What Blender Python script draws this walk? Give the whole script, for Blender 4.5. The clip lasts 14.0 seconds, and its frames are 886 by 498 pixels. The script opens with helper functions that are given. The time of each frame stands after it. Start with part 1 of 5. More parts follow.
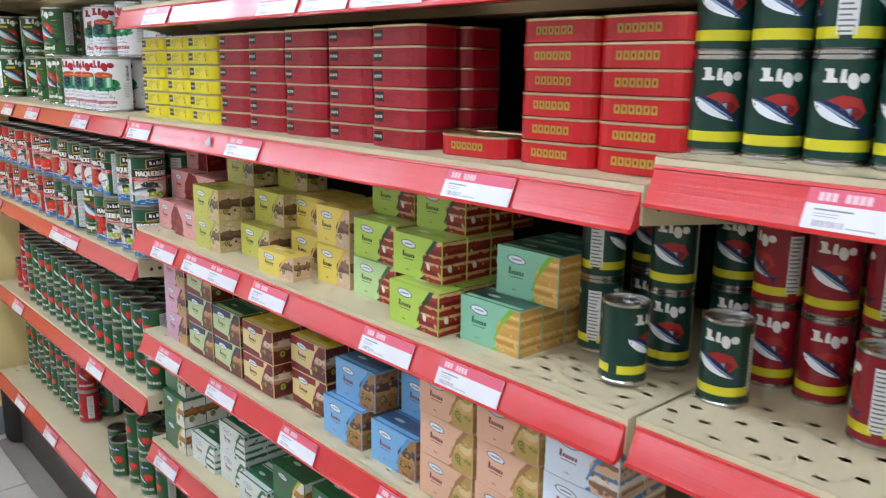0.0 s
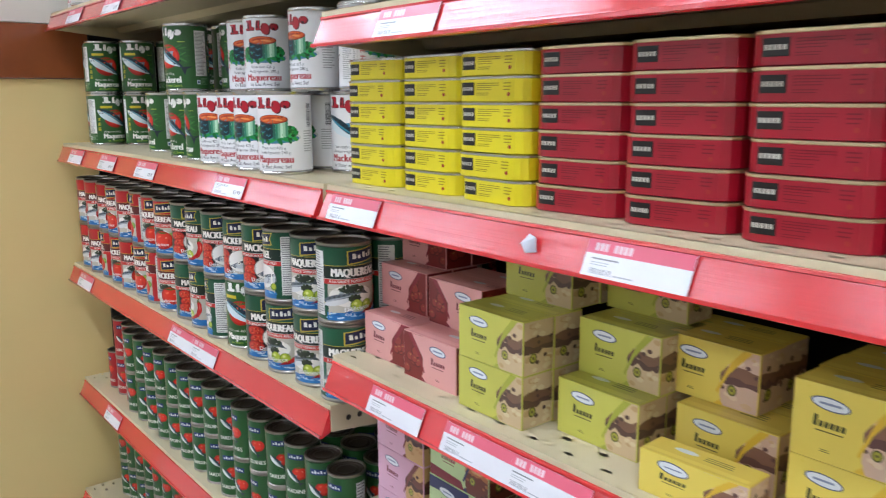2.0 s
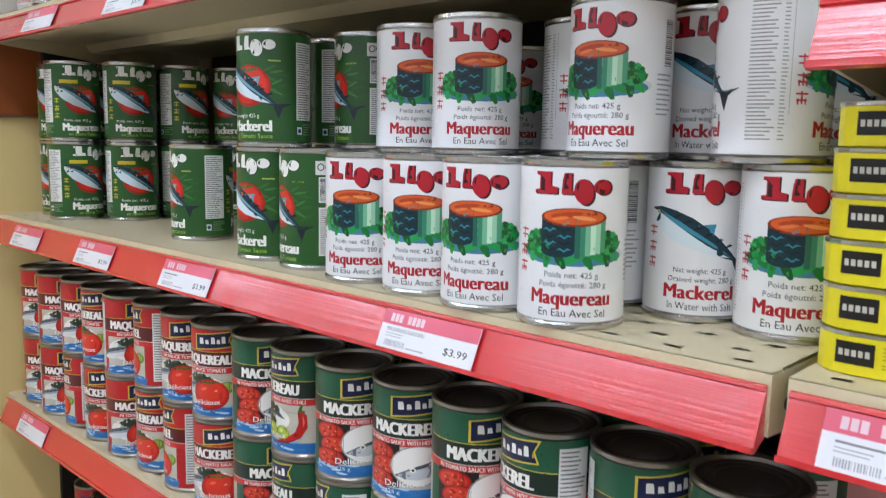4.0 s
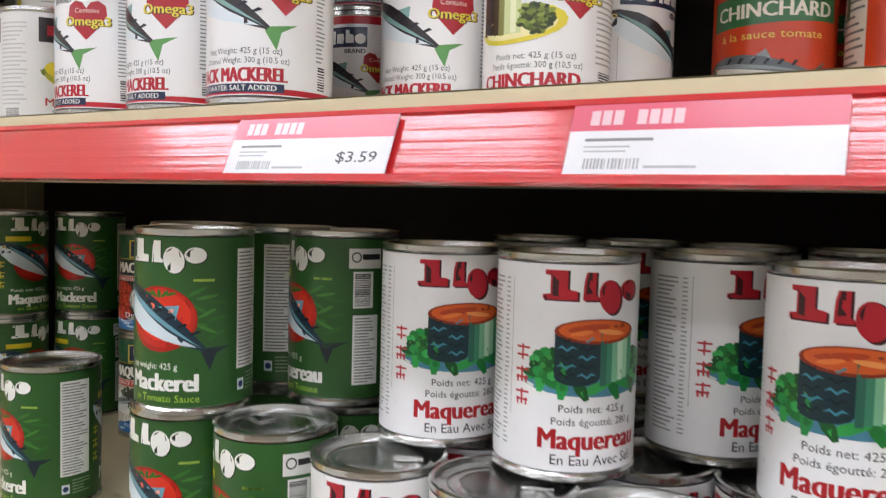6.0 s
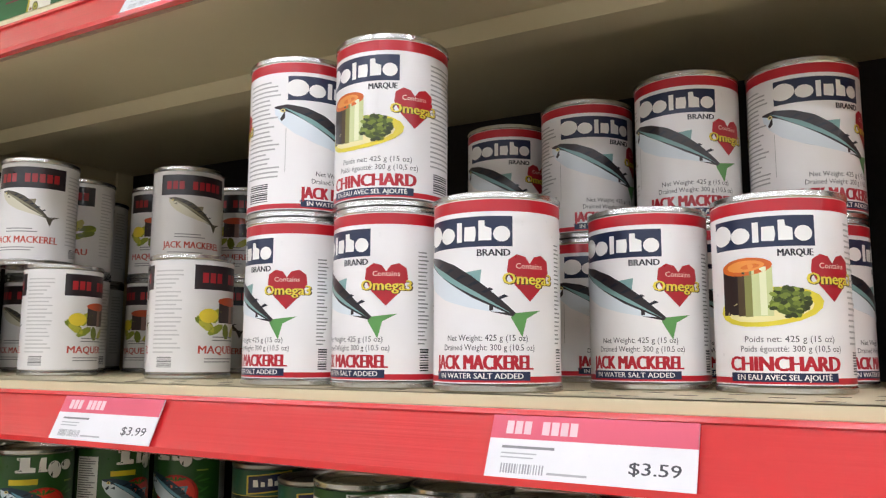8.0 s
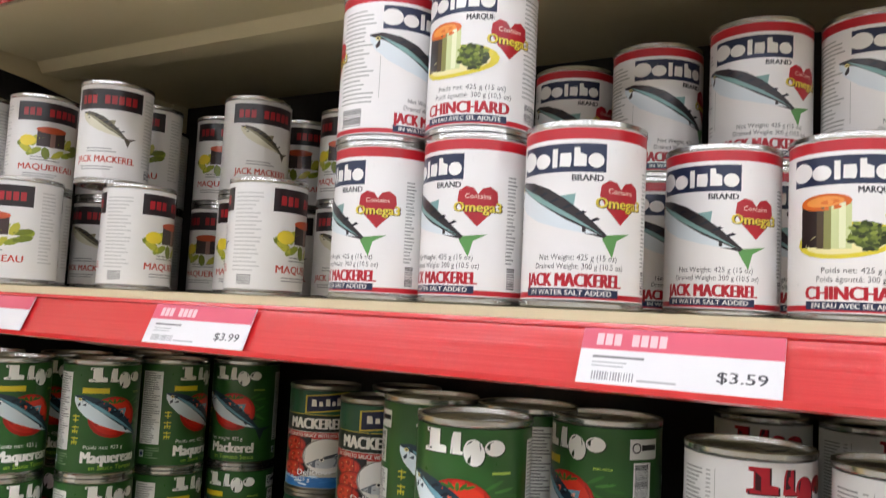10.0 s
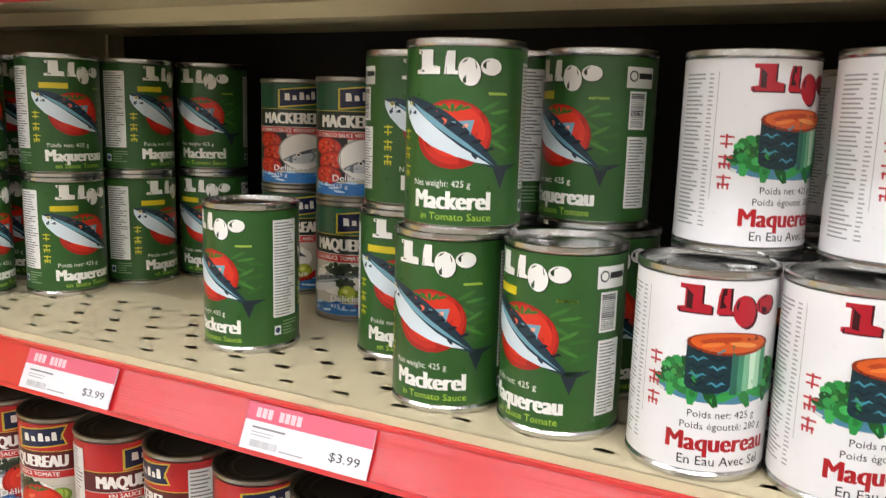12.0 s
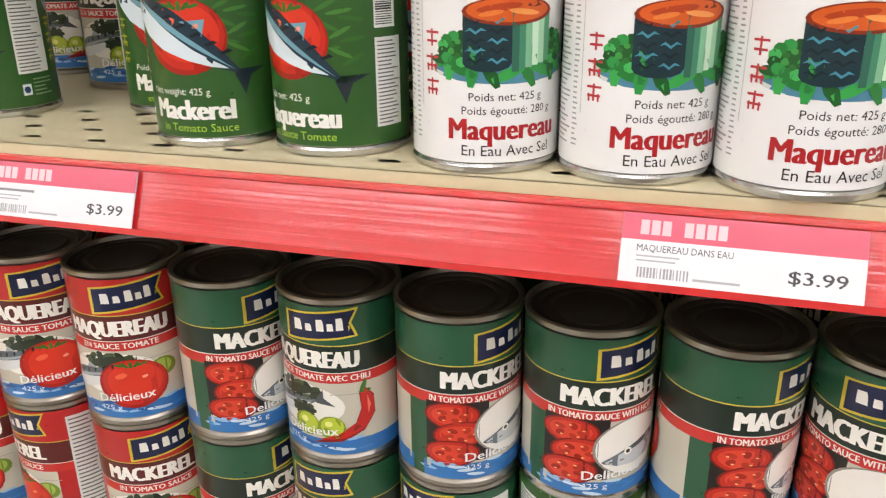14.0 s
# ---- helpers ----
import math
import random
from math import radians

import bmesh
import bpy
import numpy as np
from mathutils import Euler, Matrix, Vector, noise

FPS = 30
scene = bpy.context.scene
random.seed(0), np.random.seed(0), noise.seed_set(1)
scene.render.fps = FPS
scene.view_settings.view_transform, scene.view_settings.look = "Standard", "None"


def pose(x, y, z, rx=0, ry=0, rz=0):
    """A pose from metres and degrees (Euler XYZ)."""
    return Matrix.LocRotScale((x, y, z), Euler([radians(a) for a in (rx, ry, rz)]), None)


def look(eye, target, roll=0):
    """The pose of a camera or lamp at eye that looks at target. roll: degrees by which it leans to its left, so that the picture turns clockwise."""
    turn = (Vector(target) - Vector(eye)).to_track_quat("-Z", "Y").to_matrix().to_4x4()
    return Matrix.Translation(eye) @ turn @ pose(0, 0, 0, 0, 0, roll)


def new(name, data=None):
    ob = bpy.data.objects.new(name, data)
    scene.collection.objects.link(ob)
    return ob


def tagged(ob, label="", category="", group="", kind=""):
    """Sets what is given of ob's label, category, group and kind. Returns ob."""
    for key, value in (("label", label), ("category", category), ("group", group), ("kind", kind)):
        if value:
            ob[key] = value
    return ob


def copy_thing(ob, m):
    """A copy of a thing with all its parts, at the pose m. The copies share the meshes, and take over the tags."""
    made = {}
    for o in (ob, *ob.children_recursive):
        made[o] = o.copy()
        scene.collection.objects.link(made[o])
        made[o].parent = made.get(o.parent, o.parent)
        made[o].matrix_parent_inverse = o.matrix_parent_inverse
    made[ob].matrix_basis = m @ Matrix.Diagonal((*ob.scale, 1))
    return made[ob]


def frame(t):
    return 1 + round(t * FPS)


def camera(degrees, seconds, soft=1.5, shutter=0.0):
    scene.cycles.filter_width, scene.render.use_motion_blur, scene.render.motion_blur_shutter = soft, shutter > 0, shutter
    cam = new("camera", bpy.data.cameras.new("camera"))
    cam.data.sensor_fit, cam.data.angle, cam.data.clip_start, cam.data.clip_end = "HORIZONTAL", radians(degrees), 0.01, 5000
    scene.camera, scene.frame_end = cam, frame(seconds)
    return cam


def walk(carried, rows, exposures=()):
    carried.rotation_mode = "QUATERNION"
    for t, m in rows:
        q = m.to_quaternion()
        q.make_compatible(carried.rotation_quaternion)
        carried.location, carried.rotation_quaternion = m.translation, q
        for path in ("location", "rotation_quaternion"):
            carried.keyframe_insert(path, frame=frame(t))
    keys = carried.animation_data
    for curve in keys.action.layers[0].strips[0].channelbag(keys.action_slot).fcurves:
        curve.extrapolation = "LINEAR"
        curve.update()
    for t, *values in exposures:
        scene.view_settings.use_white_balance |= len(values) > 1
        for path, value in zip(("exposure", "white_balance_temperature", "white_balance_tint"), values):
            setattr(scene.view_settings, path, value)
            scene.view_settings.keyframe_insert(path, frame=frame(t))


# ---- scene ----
cam = camera(58.1, 14.0, soft=1.2, shutter=0.2)
# the walk along the aisle: seconds, eye, target, roll
PATH = [
    (0, (0.002, 0.048, 1.368), (1.306, 1.501, 0.93), 0.8),
    (0.5, (0.032, 0.235, 1.388), (1.326, 1.706, 0.983), -0.1),
    (1, (0.045, 0.43, 1.384), (1.311, 1.933, 1.016), -0.2),
    (1.5, (0.089, 0.636, 1.389), (1.331, 2.162, 1.028), -0.3),
    (2, (0.1, 0.87, 1.378), (1.336, 2.396, 1.003), -0.3),
    (2.5, (0.109, 1.084, 1.385), (1.381, 2.58, 1.008), -0.3),
    (3, (0.125, 1.294, 1.387), (1.453, 2.747, 1.032), 0.3),
    (3.5, (0.155, 1.508, 1.379), (1.547, 2.905, 1.044), 0.7),
    (4, (0.18, 1.656, 1.397), (1.627, 3.012, 1.136), 1.1),
    (4.2, (0.188, 1.68, 1.425), (1.659, 3.01, 1.165), 0.8),
    (6.3, (0.326, 2.035, 1.561), (2.079, 2.996, 1.494), 1.4),
    (6.5, (0.329, 2.065, 1.579), (2.094, 3.006, 1.553), 1.0),
    (7, (0.309, 2.117, 1.595), (2.075, 3.053, 1.657), -0.0),
    (7.5, (0.28, 2.121, 1.612), (2.019, 3.09, 1.808), -0.4),
    (7.7, (0.267, 2.124, 1.618), (1.993, 3.102, 1.872), -0.4),
    (9.8, (0.195, 2.152, 1.604), (1.912, 3.156, 1.819), 2.7),
    (10, (0.199, 2.16, 1.59), (1.918, 3.171, 1.75), 2.9),
    (10.5, (0.203, 2.176, 1.559), (1.922, 3.199, 1.579), 3.1),
    (11, (0.203, 2.183, 1.543), (1.924, 3.196, 1.424), 2.7),
    (11.5, (0.199, 2.191, 1.507), (1.936, 3.156, 1.278), 2.4),
    (12, (0.209, 2.189, 1.472), (1.969, 3.076, 1.129), 1.7),
    (12.5, (0.23, 2.172, 1.447), (2.007, 2.968, 0.989), 0.8),
    (13, (0.236, 2.168, 1.419), (2.013, 2.873, 0.831), 0.0),
    (13.5, (0.253, 2.159, 1.39), (2.029, 2.782, 0.714), -0.3),
    (14, (0.268, 2.148, 1.377), (2.052, 2.705, 0.663), -0.6),
]
# exposure and white balance: seconds, stops, kelvin, tint
LOOKS = [(0.0, -0.36, 5800, 13), (3.5, -0.46, 5800, 13), (6.5, -0.47, 6450, 15), (7.5, -0.38, 6450, 15), (10.0, -0.36, 6500, 15), (12.0, -0.16, 6700, 16), (14.0, -0.24, 6900, 16)]
walk(cam, [(t, look(eye, target, roll)) for t, eye, target, roll in PATH], LOOKS)

# ---- light: fluorescent ceiling of the shop ----
world = bpy.data.worlds.new("shop")
scene.world = world
world.use_nodes = True
world.node_tree.nodes["Background"].inputs["Color"].default_value = (1.0, 0.97, 0.93, 1)
world.node_tree.nodes["Background"].inputs["Strength"].default_value = 0.15
TUBE_POWER = 26.0


# ---- materials ----
def surface(name, color, rough=0.5, metal=0.0, vary=0.06, scale=40.0, bump=0.0, bump_scale=200.0, coat=0.0, spec=0.5):
    m = bpy.data.materials.new(name)
    m.use_nodes = True
    nt = m.node_tree
    b = nt.nodes["Principled BSDF"]
    b.inputs["Metallic"].default_value = metal
    b.inputs["Coat Weight"].default_value = coat
    b.inputs["Coat Roughness"].default_value = 0.12
    b.inputs["Specular IOR Level"].default_value = spec
    co = nt.nodes.new("ShaderNodeTexCoord")
    big = nt.nodes.new("ShaderNodeTexNoise")
    big.inputs["Scale"].default_value = scale
    big.inputs["Detail"].default_value = 5.0
    nt.links.new(co.outputs["Object"], big.inputs["Vector"])
    ramp = nt.nodes.new("ShaderNodeMapRange")
    ramp.inputs["To Min"].default_value = 1.0 - vary
    ramp.inputs["To Max"].default_value = 1.0 + vary
    nt.links.new(big.outputs["Fac"], ramp.inputs["Value"])
    mul = nt.nodes.new("ShaderNodeVectorMath")
    mul.operation = "SCALE"
    mul.inputs[0].default_value = color[:3]
    nt.links.new(ramp.outputs["Result"], mul.inputs["Scale"])
    nt.links.new(mul.outputs["Vector"], b.inputs["Base Color"])
    rr = nt.nodes.new("ShaderNodeMapRange")
    rr.inputs["To Min"].default_value = max(0.02, rough * 0.8)
    rr.inputs["To Max"].default_value = min(1.0, rough * 1.2)
    fine = nt.nodes.new("ShaderNodeTexNoise")
    fine.inputs["Scale"].default_value = bump_scale
    fine.inputs["Detail"].default_value = 3.0
    nt.links.new(co.outputs["Object"], fine.inputs["Vector"])
    nt.links.new(fine.outputs["Fac"], rr.inputs["Value"])
    nt.links.new(rr.outputs["Result"], b.inputs["Roughness"])
    if bump:
        bp = nt.nodes.new("ShaderNodeBump")
        bp.inputs["Strength"].default_value = bump
        bp.inputs["Distance"].default_value = 0.001
        nt.links.new(fine.outputs["Fac"], bp.inputs["Height"])
        nt.links.new(bp.outputs["Normal"], b.inputs["Normal"])
    return m


def lin(h):
    """A colour from its hex name, made linear."""
    c = [int(h[i:i + 2], 16) / 255 for i in (0, 2, 4)]
    return tuple(v / 12.92 if v <= 0.04045 else ((v + 0.055) / 1.055) ** 2.4 for v in c)


INKS = {}


def ink(h):
    """Printed colour on coated paper, by hex name."""
    if h not in INKS:
        INKS[h] = surface("print_" + h, lin(h), rough=0.30, vary=0.05, scale=30, bump=0.02, bump_scale=120, coat=0.2, spec=0.38)
    return INKS[h]


STEEL = surface("shelf_enamel", lin("d9cda8"), 0.42, 0, 0.05, 9, 0.05, 300)
# near-black, so the shade deep in the shelves is put into the colour
STEEL_SHADED = surface("shelf_panel_shade", lin("17130f"), 0.7, 0, 0.08, 6, 0.05, 200)
HOLE = surface("hole_shadow_steel", lin("3a3328"), 0.7, 0, 0.05)
TIN = surface("tinplate", (0.60, 0.60, 0.58), 0.22, 1.0, 0.08, 60, 0.05, 150)
TIN_DARK = surface("lacquered_lid", (0.10, 0.085, 0.07), 0.30, 0.9, 0.10, 50, 0.05, 150)
TIN_BROWN = surface("dull_tinplate", (0.36, 0.34, 0.30), 0.32, 1.0, 0.08, 60, 0.05, 150)
GOLD = surface("gold_lacquer_rim", (0.72, 0.60, 0.36), 0.30, 0.9, 0.06, 60)
RED_PVC = surface("red_price_channel", lin("da3032"), 0.20, 0, 0.03, 12, 0.02, 400, coat=1.0)
def ribbed(m, strength):
    """Fine lengthwise ribs on a drawn plastic strip."""
    nt = m.node_tree
    co, mp, no, bp = (nt.nodes.new(k) for k in ("ShaderNodeTexCoord", "ShaderNodeMapping", "ShaderNodeTexNoise", "ShaderNodeBump"))
    mp.inputs["Scale"].default_value = (420, 1.5, 420)
    no.inputs["Scale"].default_value = 1.0
    no.inputs["Detail"].default_value = 3.0
    bp.inputs["Strength"].default_value = strength
    bp.inputs["Distance"].default_value = 0.0012
    nt.links.new(co.outputs["Object"], mp.inputs["Vector"])
    nt.links.new(mp.outputs["Vector"], no.inputs["Vector"])
    nt.links.new(no.outputs["Fac"], bp.inputs["Height"])
    b = nt.nodes["Principled BSDF"]
    nt.links.new(bp.outputs["Normal"], b.inputs["Normal"])
    nt.links.new(bp.outputs["Normal"], b.inputs["Coat Normal"])


ribbed(RED_PVC, 0.17)
CLEAR_PVC = surface("price_channel_lip", lin("c4252d"), 0.2, 0, 0.03, 12, coat=0.5)
WALL = surface("yellow_wall_paint", lin("f5db94"), 0.6, 0, 0.05, 3, 0.15, 500)
WALL_TOP = surface("cream_wall_paint", lin("efe9da"), 0.6, 0, 0.05, 3, 0.15, 500)
WOOD = surface("varnished_wood_rail", lin("8f4a1f"), 0.35, 0, 0.25, 14, 0.1, 160, coat=0.3)
SKIRT = surface("grey_skirting", lin("8b8b8c"), 0.5, 0, 0.06, 5, 0.1, 200)
KICK = surface("brown_kick_plate", lin("3a2f29"), 0.4, 0, 0.1, 8)
RUBBER = surface("black_rubber", lin("1b1a1a"), 0.55, 0, 0.15, 20, 0.2, 200)
TILE = surface("floor_tile", lin("c9c4b9"), 0.25, 0, 0.08, 10, 0.05, 200)
GROUT = surface("tile_grout", lin("8f897e"), 0.8, 0, 0.1, 60)
CEILING = surface("ceiling_panel", lin("e8e6e0"), 0.8, 0, 0.04, 8, 0.2, 300)
# pale colour of the added board, to bounce light onto the lower shelves
BLOCKER_BOARD = surface("blocker_board", lin("cfc8b8"), 0.6, 0, 0.1, 4, 0.1, 300)
PLAIN_WALL = surface("shop_wall", lin("d8d2c4"), 0.7, 0, 0.05, 3, 0.1, 300)


def glow(name, color, strength):
    m = bpy.data.materials.new(name)
    m.use_nodes = True
    nt = m.node_tree
    nt.nodes.remove(nt.nodes["Principled BSDF"])
    e = nt.nodes.new("ShaderNodeEmission")
    e.inputs["Color"].default_value = (*color, 1)
    e.inputs["Strength"].default_value = strength
    nt.links.new(e.outputs[0], nt.nodes["Material Output"].inputs[0])
    return m


# ---- mesh helpers ----
def part(name, bm, materials, parent=None, label="", smooth=False):
    me = bpy.data.meshes.new(name)
    bm.normal_update()
    bm.to_mesh(me)
    bm.free()
    for m in (materials if isinstance(materials, (list, tuple)) else [materials]):
        me.materials.append(m)
    if smooth:
        me.shade_smooth()
        me.set_sharp_from_angle(angle=radians(35))
    ob = new(name, me)
    if parent:
        ob.parent = parent
    if label:
        ob["label"] = label
    return ob


def block(bm, x0, y0, z0, x1, y1, z1, bevel=0.0, mi=0):
    r = bmesh.ops.create_cube(bm, size=1.0, matrix=Matrix.Translation(((x0 + x1) / 2, (y0 + y1) / 2, (z0 + z1) / 2)) @ Matrix.Diagonal((abs(x1 - x0), abs(y1 - y0), abs(z1 - z0), 1)))
    vs = r["verts"]
    fs = list({f for v in vs for f in v.link_faces})
    for f in fs:
        f.material_index = mi
    if bevel:
        es = list({e for v in vs for e in v.link_edges})
        bmesh.ops.bevel(bm, geom=es, offset=bevel, segments=2, affect="EDGES", profile=0.6)
    return bm


def cube(x0, y0, z0, x1, y1, z1, bevel=0.0):
    return block(bmesh.new(), x0, y0, z0, x1, y1, z1, bevel)


def lathe(bm, profile, n=36, mi=0):
    """Turns (radius, height) pairs round z."""
    rings = []
    for r, z in profile:
        if r < 1e-6:
            rings.append([bm.verts.new((0, 0, z))])
        else:
            rings.append([bm.verts.new((r * math.cos(2 * math.pi * i / n), r * math.sin(2 * math.pi * i / n), z)) for i in range(n)])
    for a, b in zip(rings, rings[1:]):
        for i in range(n):
            j = (i + 1) % n
            if len(a) == 1 and len(b) == 1:
                continue
            if len(a) == 1:
                f = bm.faces.new((a[0], b[j], b[i]))
            elif len(b) == 1:
                f = bm.faces.new((a[i], a[j], b[0]))
            else:
                f = bm.faces.new((a[i], a[j], b[j], b[i]))
            f.material_index = mi
    return bm


def extrude_y(bm, outline, y0, y1, mi=0):
    """A bar along y with the closed outline of (x, z) pairs."""
    a = [bm.verts.new((x, y0, z)) for x, z in outline]
    b = [bm.verts.new((x, y1, z)) for x, z in outline]
    n = len(outline)
    fs = [bm.faces.new((a[i], a[(i + 1) % n], b[(i + 1) % n], b[i])) for i in range(n)]
    fs += [bm.faces.new(a[::-1]), bm.faces.new(b)]
    for f in fs:
        f.material_index = mi
    bmesh.ops.recalc_face_normals(bm, faces=fs)
    return bm


# ---- printed artwork ----
TEXTS = {}


def letters(s):
    """Flat triangles of a line of text, one unit high, starting at the origin: points, faces, width."""
    key = s
    if key not in TEXTS:
        cu = bpy.data.curves.new("line", "FONT")
        cu.body, cu.resolution_u = s, 2
        ob = new("line", cu)
        me = bpy.data.meshes.new_from_object(ob.evaluated_get(bpy.context.evaluated_depsgraph_get()))
        pts = [(v.co.x, v.co.y) for v in me.vertices]
        faces = [tuple(p.vertices) for p in me.polygons]
        bpy.data.objects.remove(ob)
        bpy.data.curves.remove(cu)
        bpy.data.meshes.remove(me)
        lo, hi = min(p[0] for p in pts), max(p[0] for p in pts)
        TEXTS[key] = ([(x - lo, y) for x, y in pts], faces, hi - lo)
    return TEXTS[key]


class Art:
    """A flat drawing in metres: u to the right, v up; later shapes lie over earlier ones."""

    def __init__(self):
        self.items, self.inks = [], []
        self.c, self.k = 0.0, 1.0

    def face(self, c, k=1.0):
        """Draw on one face of a can: widths are stretched by k about c."""
        self.c, self.k = c, k
        return self

    def slot(self, h):
        if h not in self.inks:
            self.inks.append(h)
        return self.inks.index(h)

    def poly(self, h, pts):
        self.items.append((self.slot(h), [(self.c + (u - self.c) * self.k, v) for u, v in pts], [tuple(range(len(pts)))]))
        return self

    def rect(self, h, u0, v0, u1, v1):
        return self.poly(h, [(u0, v0), (u1, v0), (u1, v1), (u0, v1)])

    def oval(self, h, cu, cv, ru, rv, turn=0.0, n=16):
        c, s = math.cos(radians(turn)), math.sin(radians(turn))
        pts = [(ru * math.cos(2 * math.pi * i / n), rv * math.sin(2 * math.pi * i / n)) for i in range(n)]
        return self.poly(h, [(cu + c * a - s * b, cv + s * a + c * b) for a, b in pts])

    def text(self, h, s, u, v, height, width=0.0, fat=0.0, align=0.5, slope=0.0):
        """A line of text; u is its middle (align 0.5) or start (0), v its base; width squeezes it."""
        pts, faces, w = letters(s)
        k = height / 0.69
        kx = width / w if width else k
        for more in ((-height * fat * 2, 0.0, height * fat * 2) if fat else (0.0,)):
            self.items.append((self.slot(h), [(self.c + (u + more + (x - w * align) * kx - self.c) * self.k, v + y * k + x * kx * slope) for x, y in pts], faces))
        return self

    def lines(self, h, u0, v0, u1, v1, n, seed=0):
        """Small print that cannot be read: n thin bars."""
        rnd = random.Random(seed)
        step = (v1 - v0) / n
        for i in range(n):
            v = v1 - (i + 0.75) * step
            self.rect(h, u0, v, u0 + (u1 - u0) * rnd.uniform(0.6, 1.0), v + step * 0.34)
        return self

    def bars(self, h, u0, v0, u1, v1, n, seed=0):
        """A bar code lying on its side: n bars one over the other."""
        rnd = random.Random(seed)
        step = (v1 - v0) / n
        for i in range(n):
            v = v0 + i * step
            self.rect(h, u0, v, u1, v + step * rnd.uniform(0.3, 0.75))
        return self

    def shape(self, h, u, v, size, pts, turn=0.0):
        c, s = math.cos(radians(turn)) * size, math.sin(radians(turn)) * size
        return self.poly(h, [(u + c * a - s * b, v + s * a + c * b) for a, b in pts])

    def mesh(self, bm, place, du):
        """Puts the drawing on a surface: place(u, v, lift) gives a point; shapes are cut every du."""
        flat = bmesh.new()
        seen, top = [], 1
        for mi, pts, faces in self.items:
            us, ws = [q[0] for q in pts], [q[1] for q in pts]
            box = (min(us), max(us), min(ws), max(ws))
            layer = 1 + max((k for a, b, c, d, k in seen if a < box[1] and b > box[0] and c < box[3] and d > box[2]), default=-1)
            seen.append((*box, layer))
            top = max(top, layer)
            vs = [flat.verts.new((a, b, layer)) for a, b in pts]
            for f in faces:
                try:
                    flat.faces.new([vs[i] for i in f]).material_index = mi
                except ValueError:
                    pass
        flat.normal_update()
        bmesh.ops.triangulate(flat, faces=[f for f in flat.faces if len(f.verts) > 4], quad_method="BEAUTY", ngon_method="EAR_CLIP")
        if du:
            us = [v.co.x for v in flat.verts]
            k = math.ceil(min(us) / du)
            while k * du < max(us):
                bmesh.ops.bisect_plane(flat, geom=flat.verts[:] + flat.edges[:] + flat.faces[:], dist=1e-7, plane_co=(k * du, 0, 0), plane_no=(1, 0, 0))
                k += 1
        depth = min(0.00003, 0.0007 / top)
        base = len(bm.verts)
        made = {}
        for v in flat.verts:
            made[v] = bm.verts.new(place(v.co.x, v.co.y, v.co.z * depth))
        for f in flat.faces:
            try:
                g = bm.faces.new([made[v] for v in f.verts])
                g.material_index = f.material_index
            except ValueError:
                pass
        flat.free()
        return bm

    def paints(self):
        return [ink(h) for h in self.inks]


def wrapped(art, r):
    """The drawing bent round a can of radius r, its middle towards -x."""
    return art.mesh(bmesh.new(), lambda u, v, k: (-(r + k) * math.cos(u / r), -(r + k) * math.sin(u / r), v), 2 * math.pi * r / 40)


# ---- the shop: floor, walls, ceiling ----
FRONT = 0.667       # front edge of the shelves
BACK = 1.09         # back panel
WALL_Y = 3.238        # end wall
WEST, SOUTH, NORTH, HIGH = -9.0, -5.0, 11.0, 3.0
STUB = 0.30         # free edge of the yellow wall

tagged(part("floor", cube(WEST - 0.1, SOUTH - 0.1, -0.12, 1.4, NORTH + 0.1, -0.006), GROUT), "pale shop floor of square tiles with grey joints", "floor", kind="structure")
tagged(part("ceiling", cube(WEST - 0.1, SOUTH - 0.1, HIGH, 1.4, NORTH + 0.1, HIGH + 0.08), CEILING), "plain white shop ceiling", "ceiling", kind="structure")
end_wall = tagged(part("wall_north", cube(STUB, WALL_Y, 0, 1.12, WALL_Y + 0.12, 1.43), WALL), "yellow painted end wall with a wooden rail", "wall", kind="structure")
tagged(part("wall_north_upper", cube(STUB, WALL_Y, 1.575, 1.12, WALL_Y + 0.12, HIGH), WALL_TOP), "cream wall above the wooden rail", "wall", kind="structure")
tagged(part("trim", cube(STUB - 0.01, WALL_Y - 0.02, 1.432, 1.10, WALL_Y + 0.12, 1.572, 0.004), WOOD), "brown varnished wooden wall rail", "trim", kind="structure")
tagged(part("baseboard", cube(STUB, WALL_Y - 0.012, 0, 0.9, WALL_Y, 0.11, 0.003), SKIRT), "grey skirting along the yellow wall", "baseboard", kind="structure")
tagged(part("wall_east", cube(1.12, SOUTH, 0, 1.25, NORTH, HIGH), PLAIN_WALL), "plain wall behind the shelves", "wall", kind="structure")
tagged(part("wall_west", cube(WEST - 0.1, SOUTH, 0, WEST, NORTH, HIGH), PLAIN_WALL), "plain wall across the aisle", "wall", kind="structure")
tagged(part("wall_south", cube(WEST, SOUTH - 0.1, 0, 1.3, SOUTH, HIGH), PLAIN_WALL), "plain wall at the start of the aisle", "wall", kind="structure")
tagged(part("wall_far", cube(WEST, NORTH, 0, 1.3, NORTH + 0.1, HIGH), PLAIN_WALL), "plain wall at the far end of the shop", "wall", kind="structure")
# unseen board, added to keep low lamp light out of the deep shelves
tagged(part("light_blocker", cube(-1.55, SOUTH + 1, 0, -1.40, 3.0, 1.5), BLOCKER_BOARD), "unseen low board across the aisle, added to block and bounce light", "wall", kind="structure")

LAMP = glow("lamp_diffuser", (0.92, 0.97, 1.05), TUBE_POWER)
WHITE_METAL = surface("white_lamp_metal", lin("e4e4e0"), 0.4)


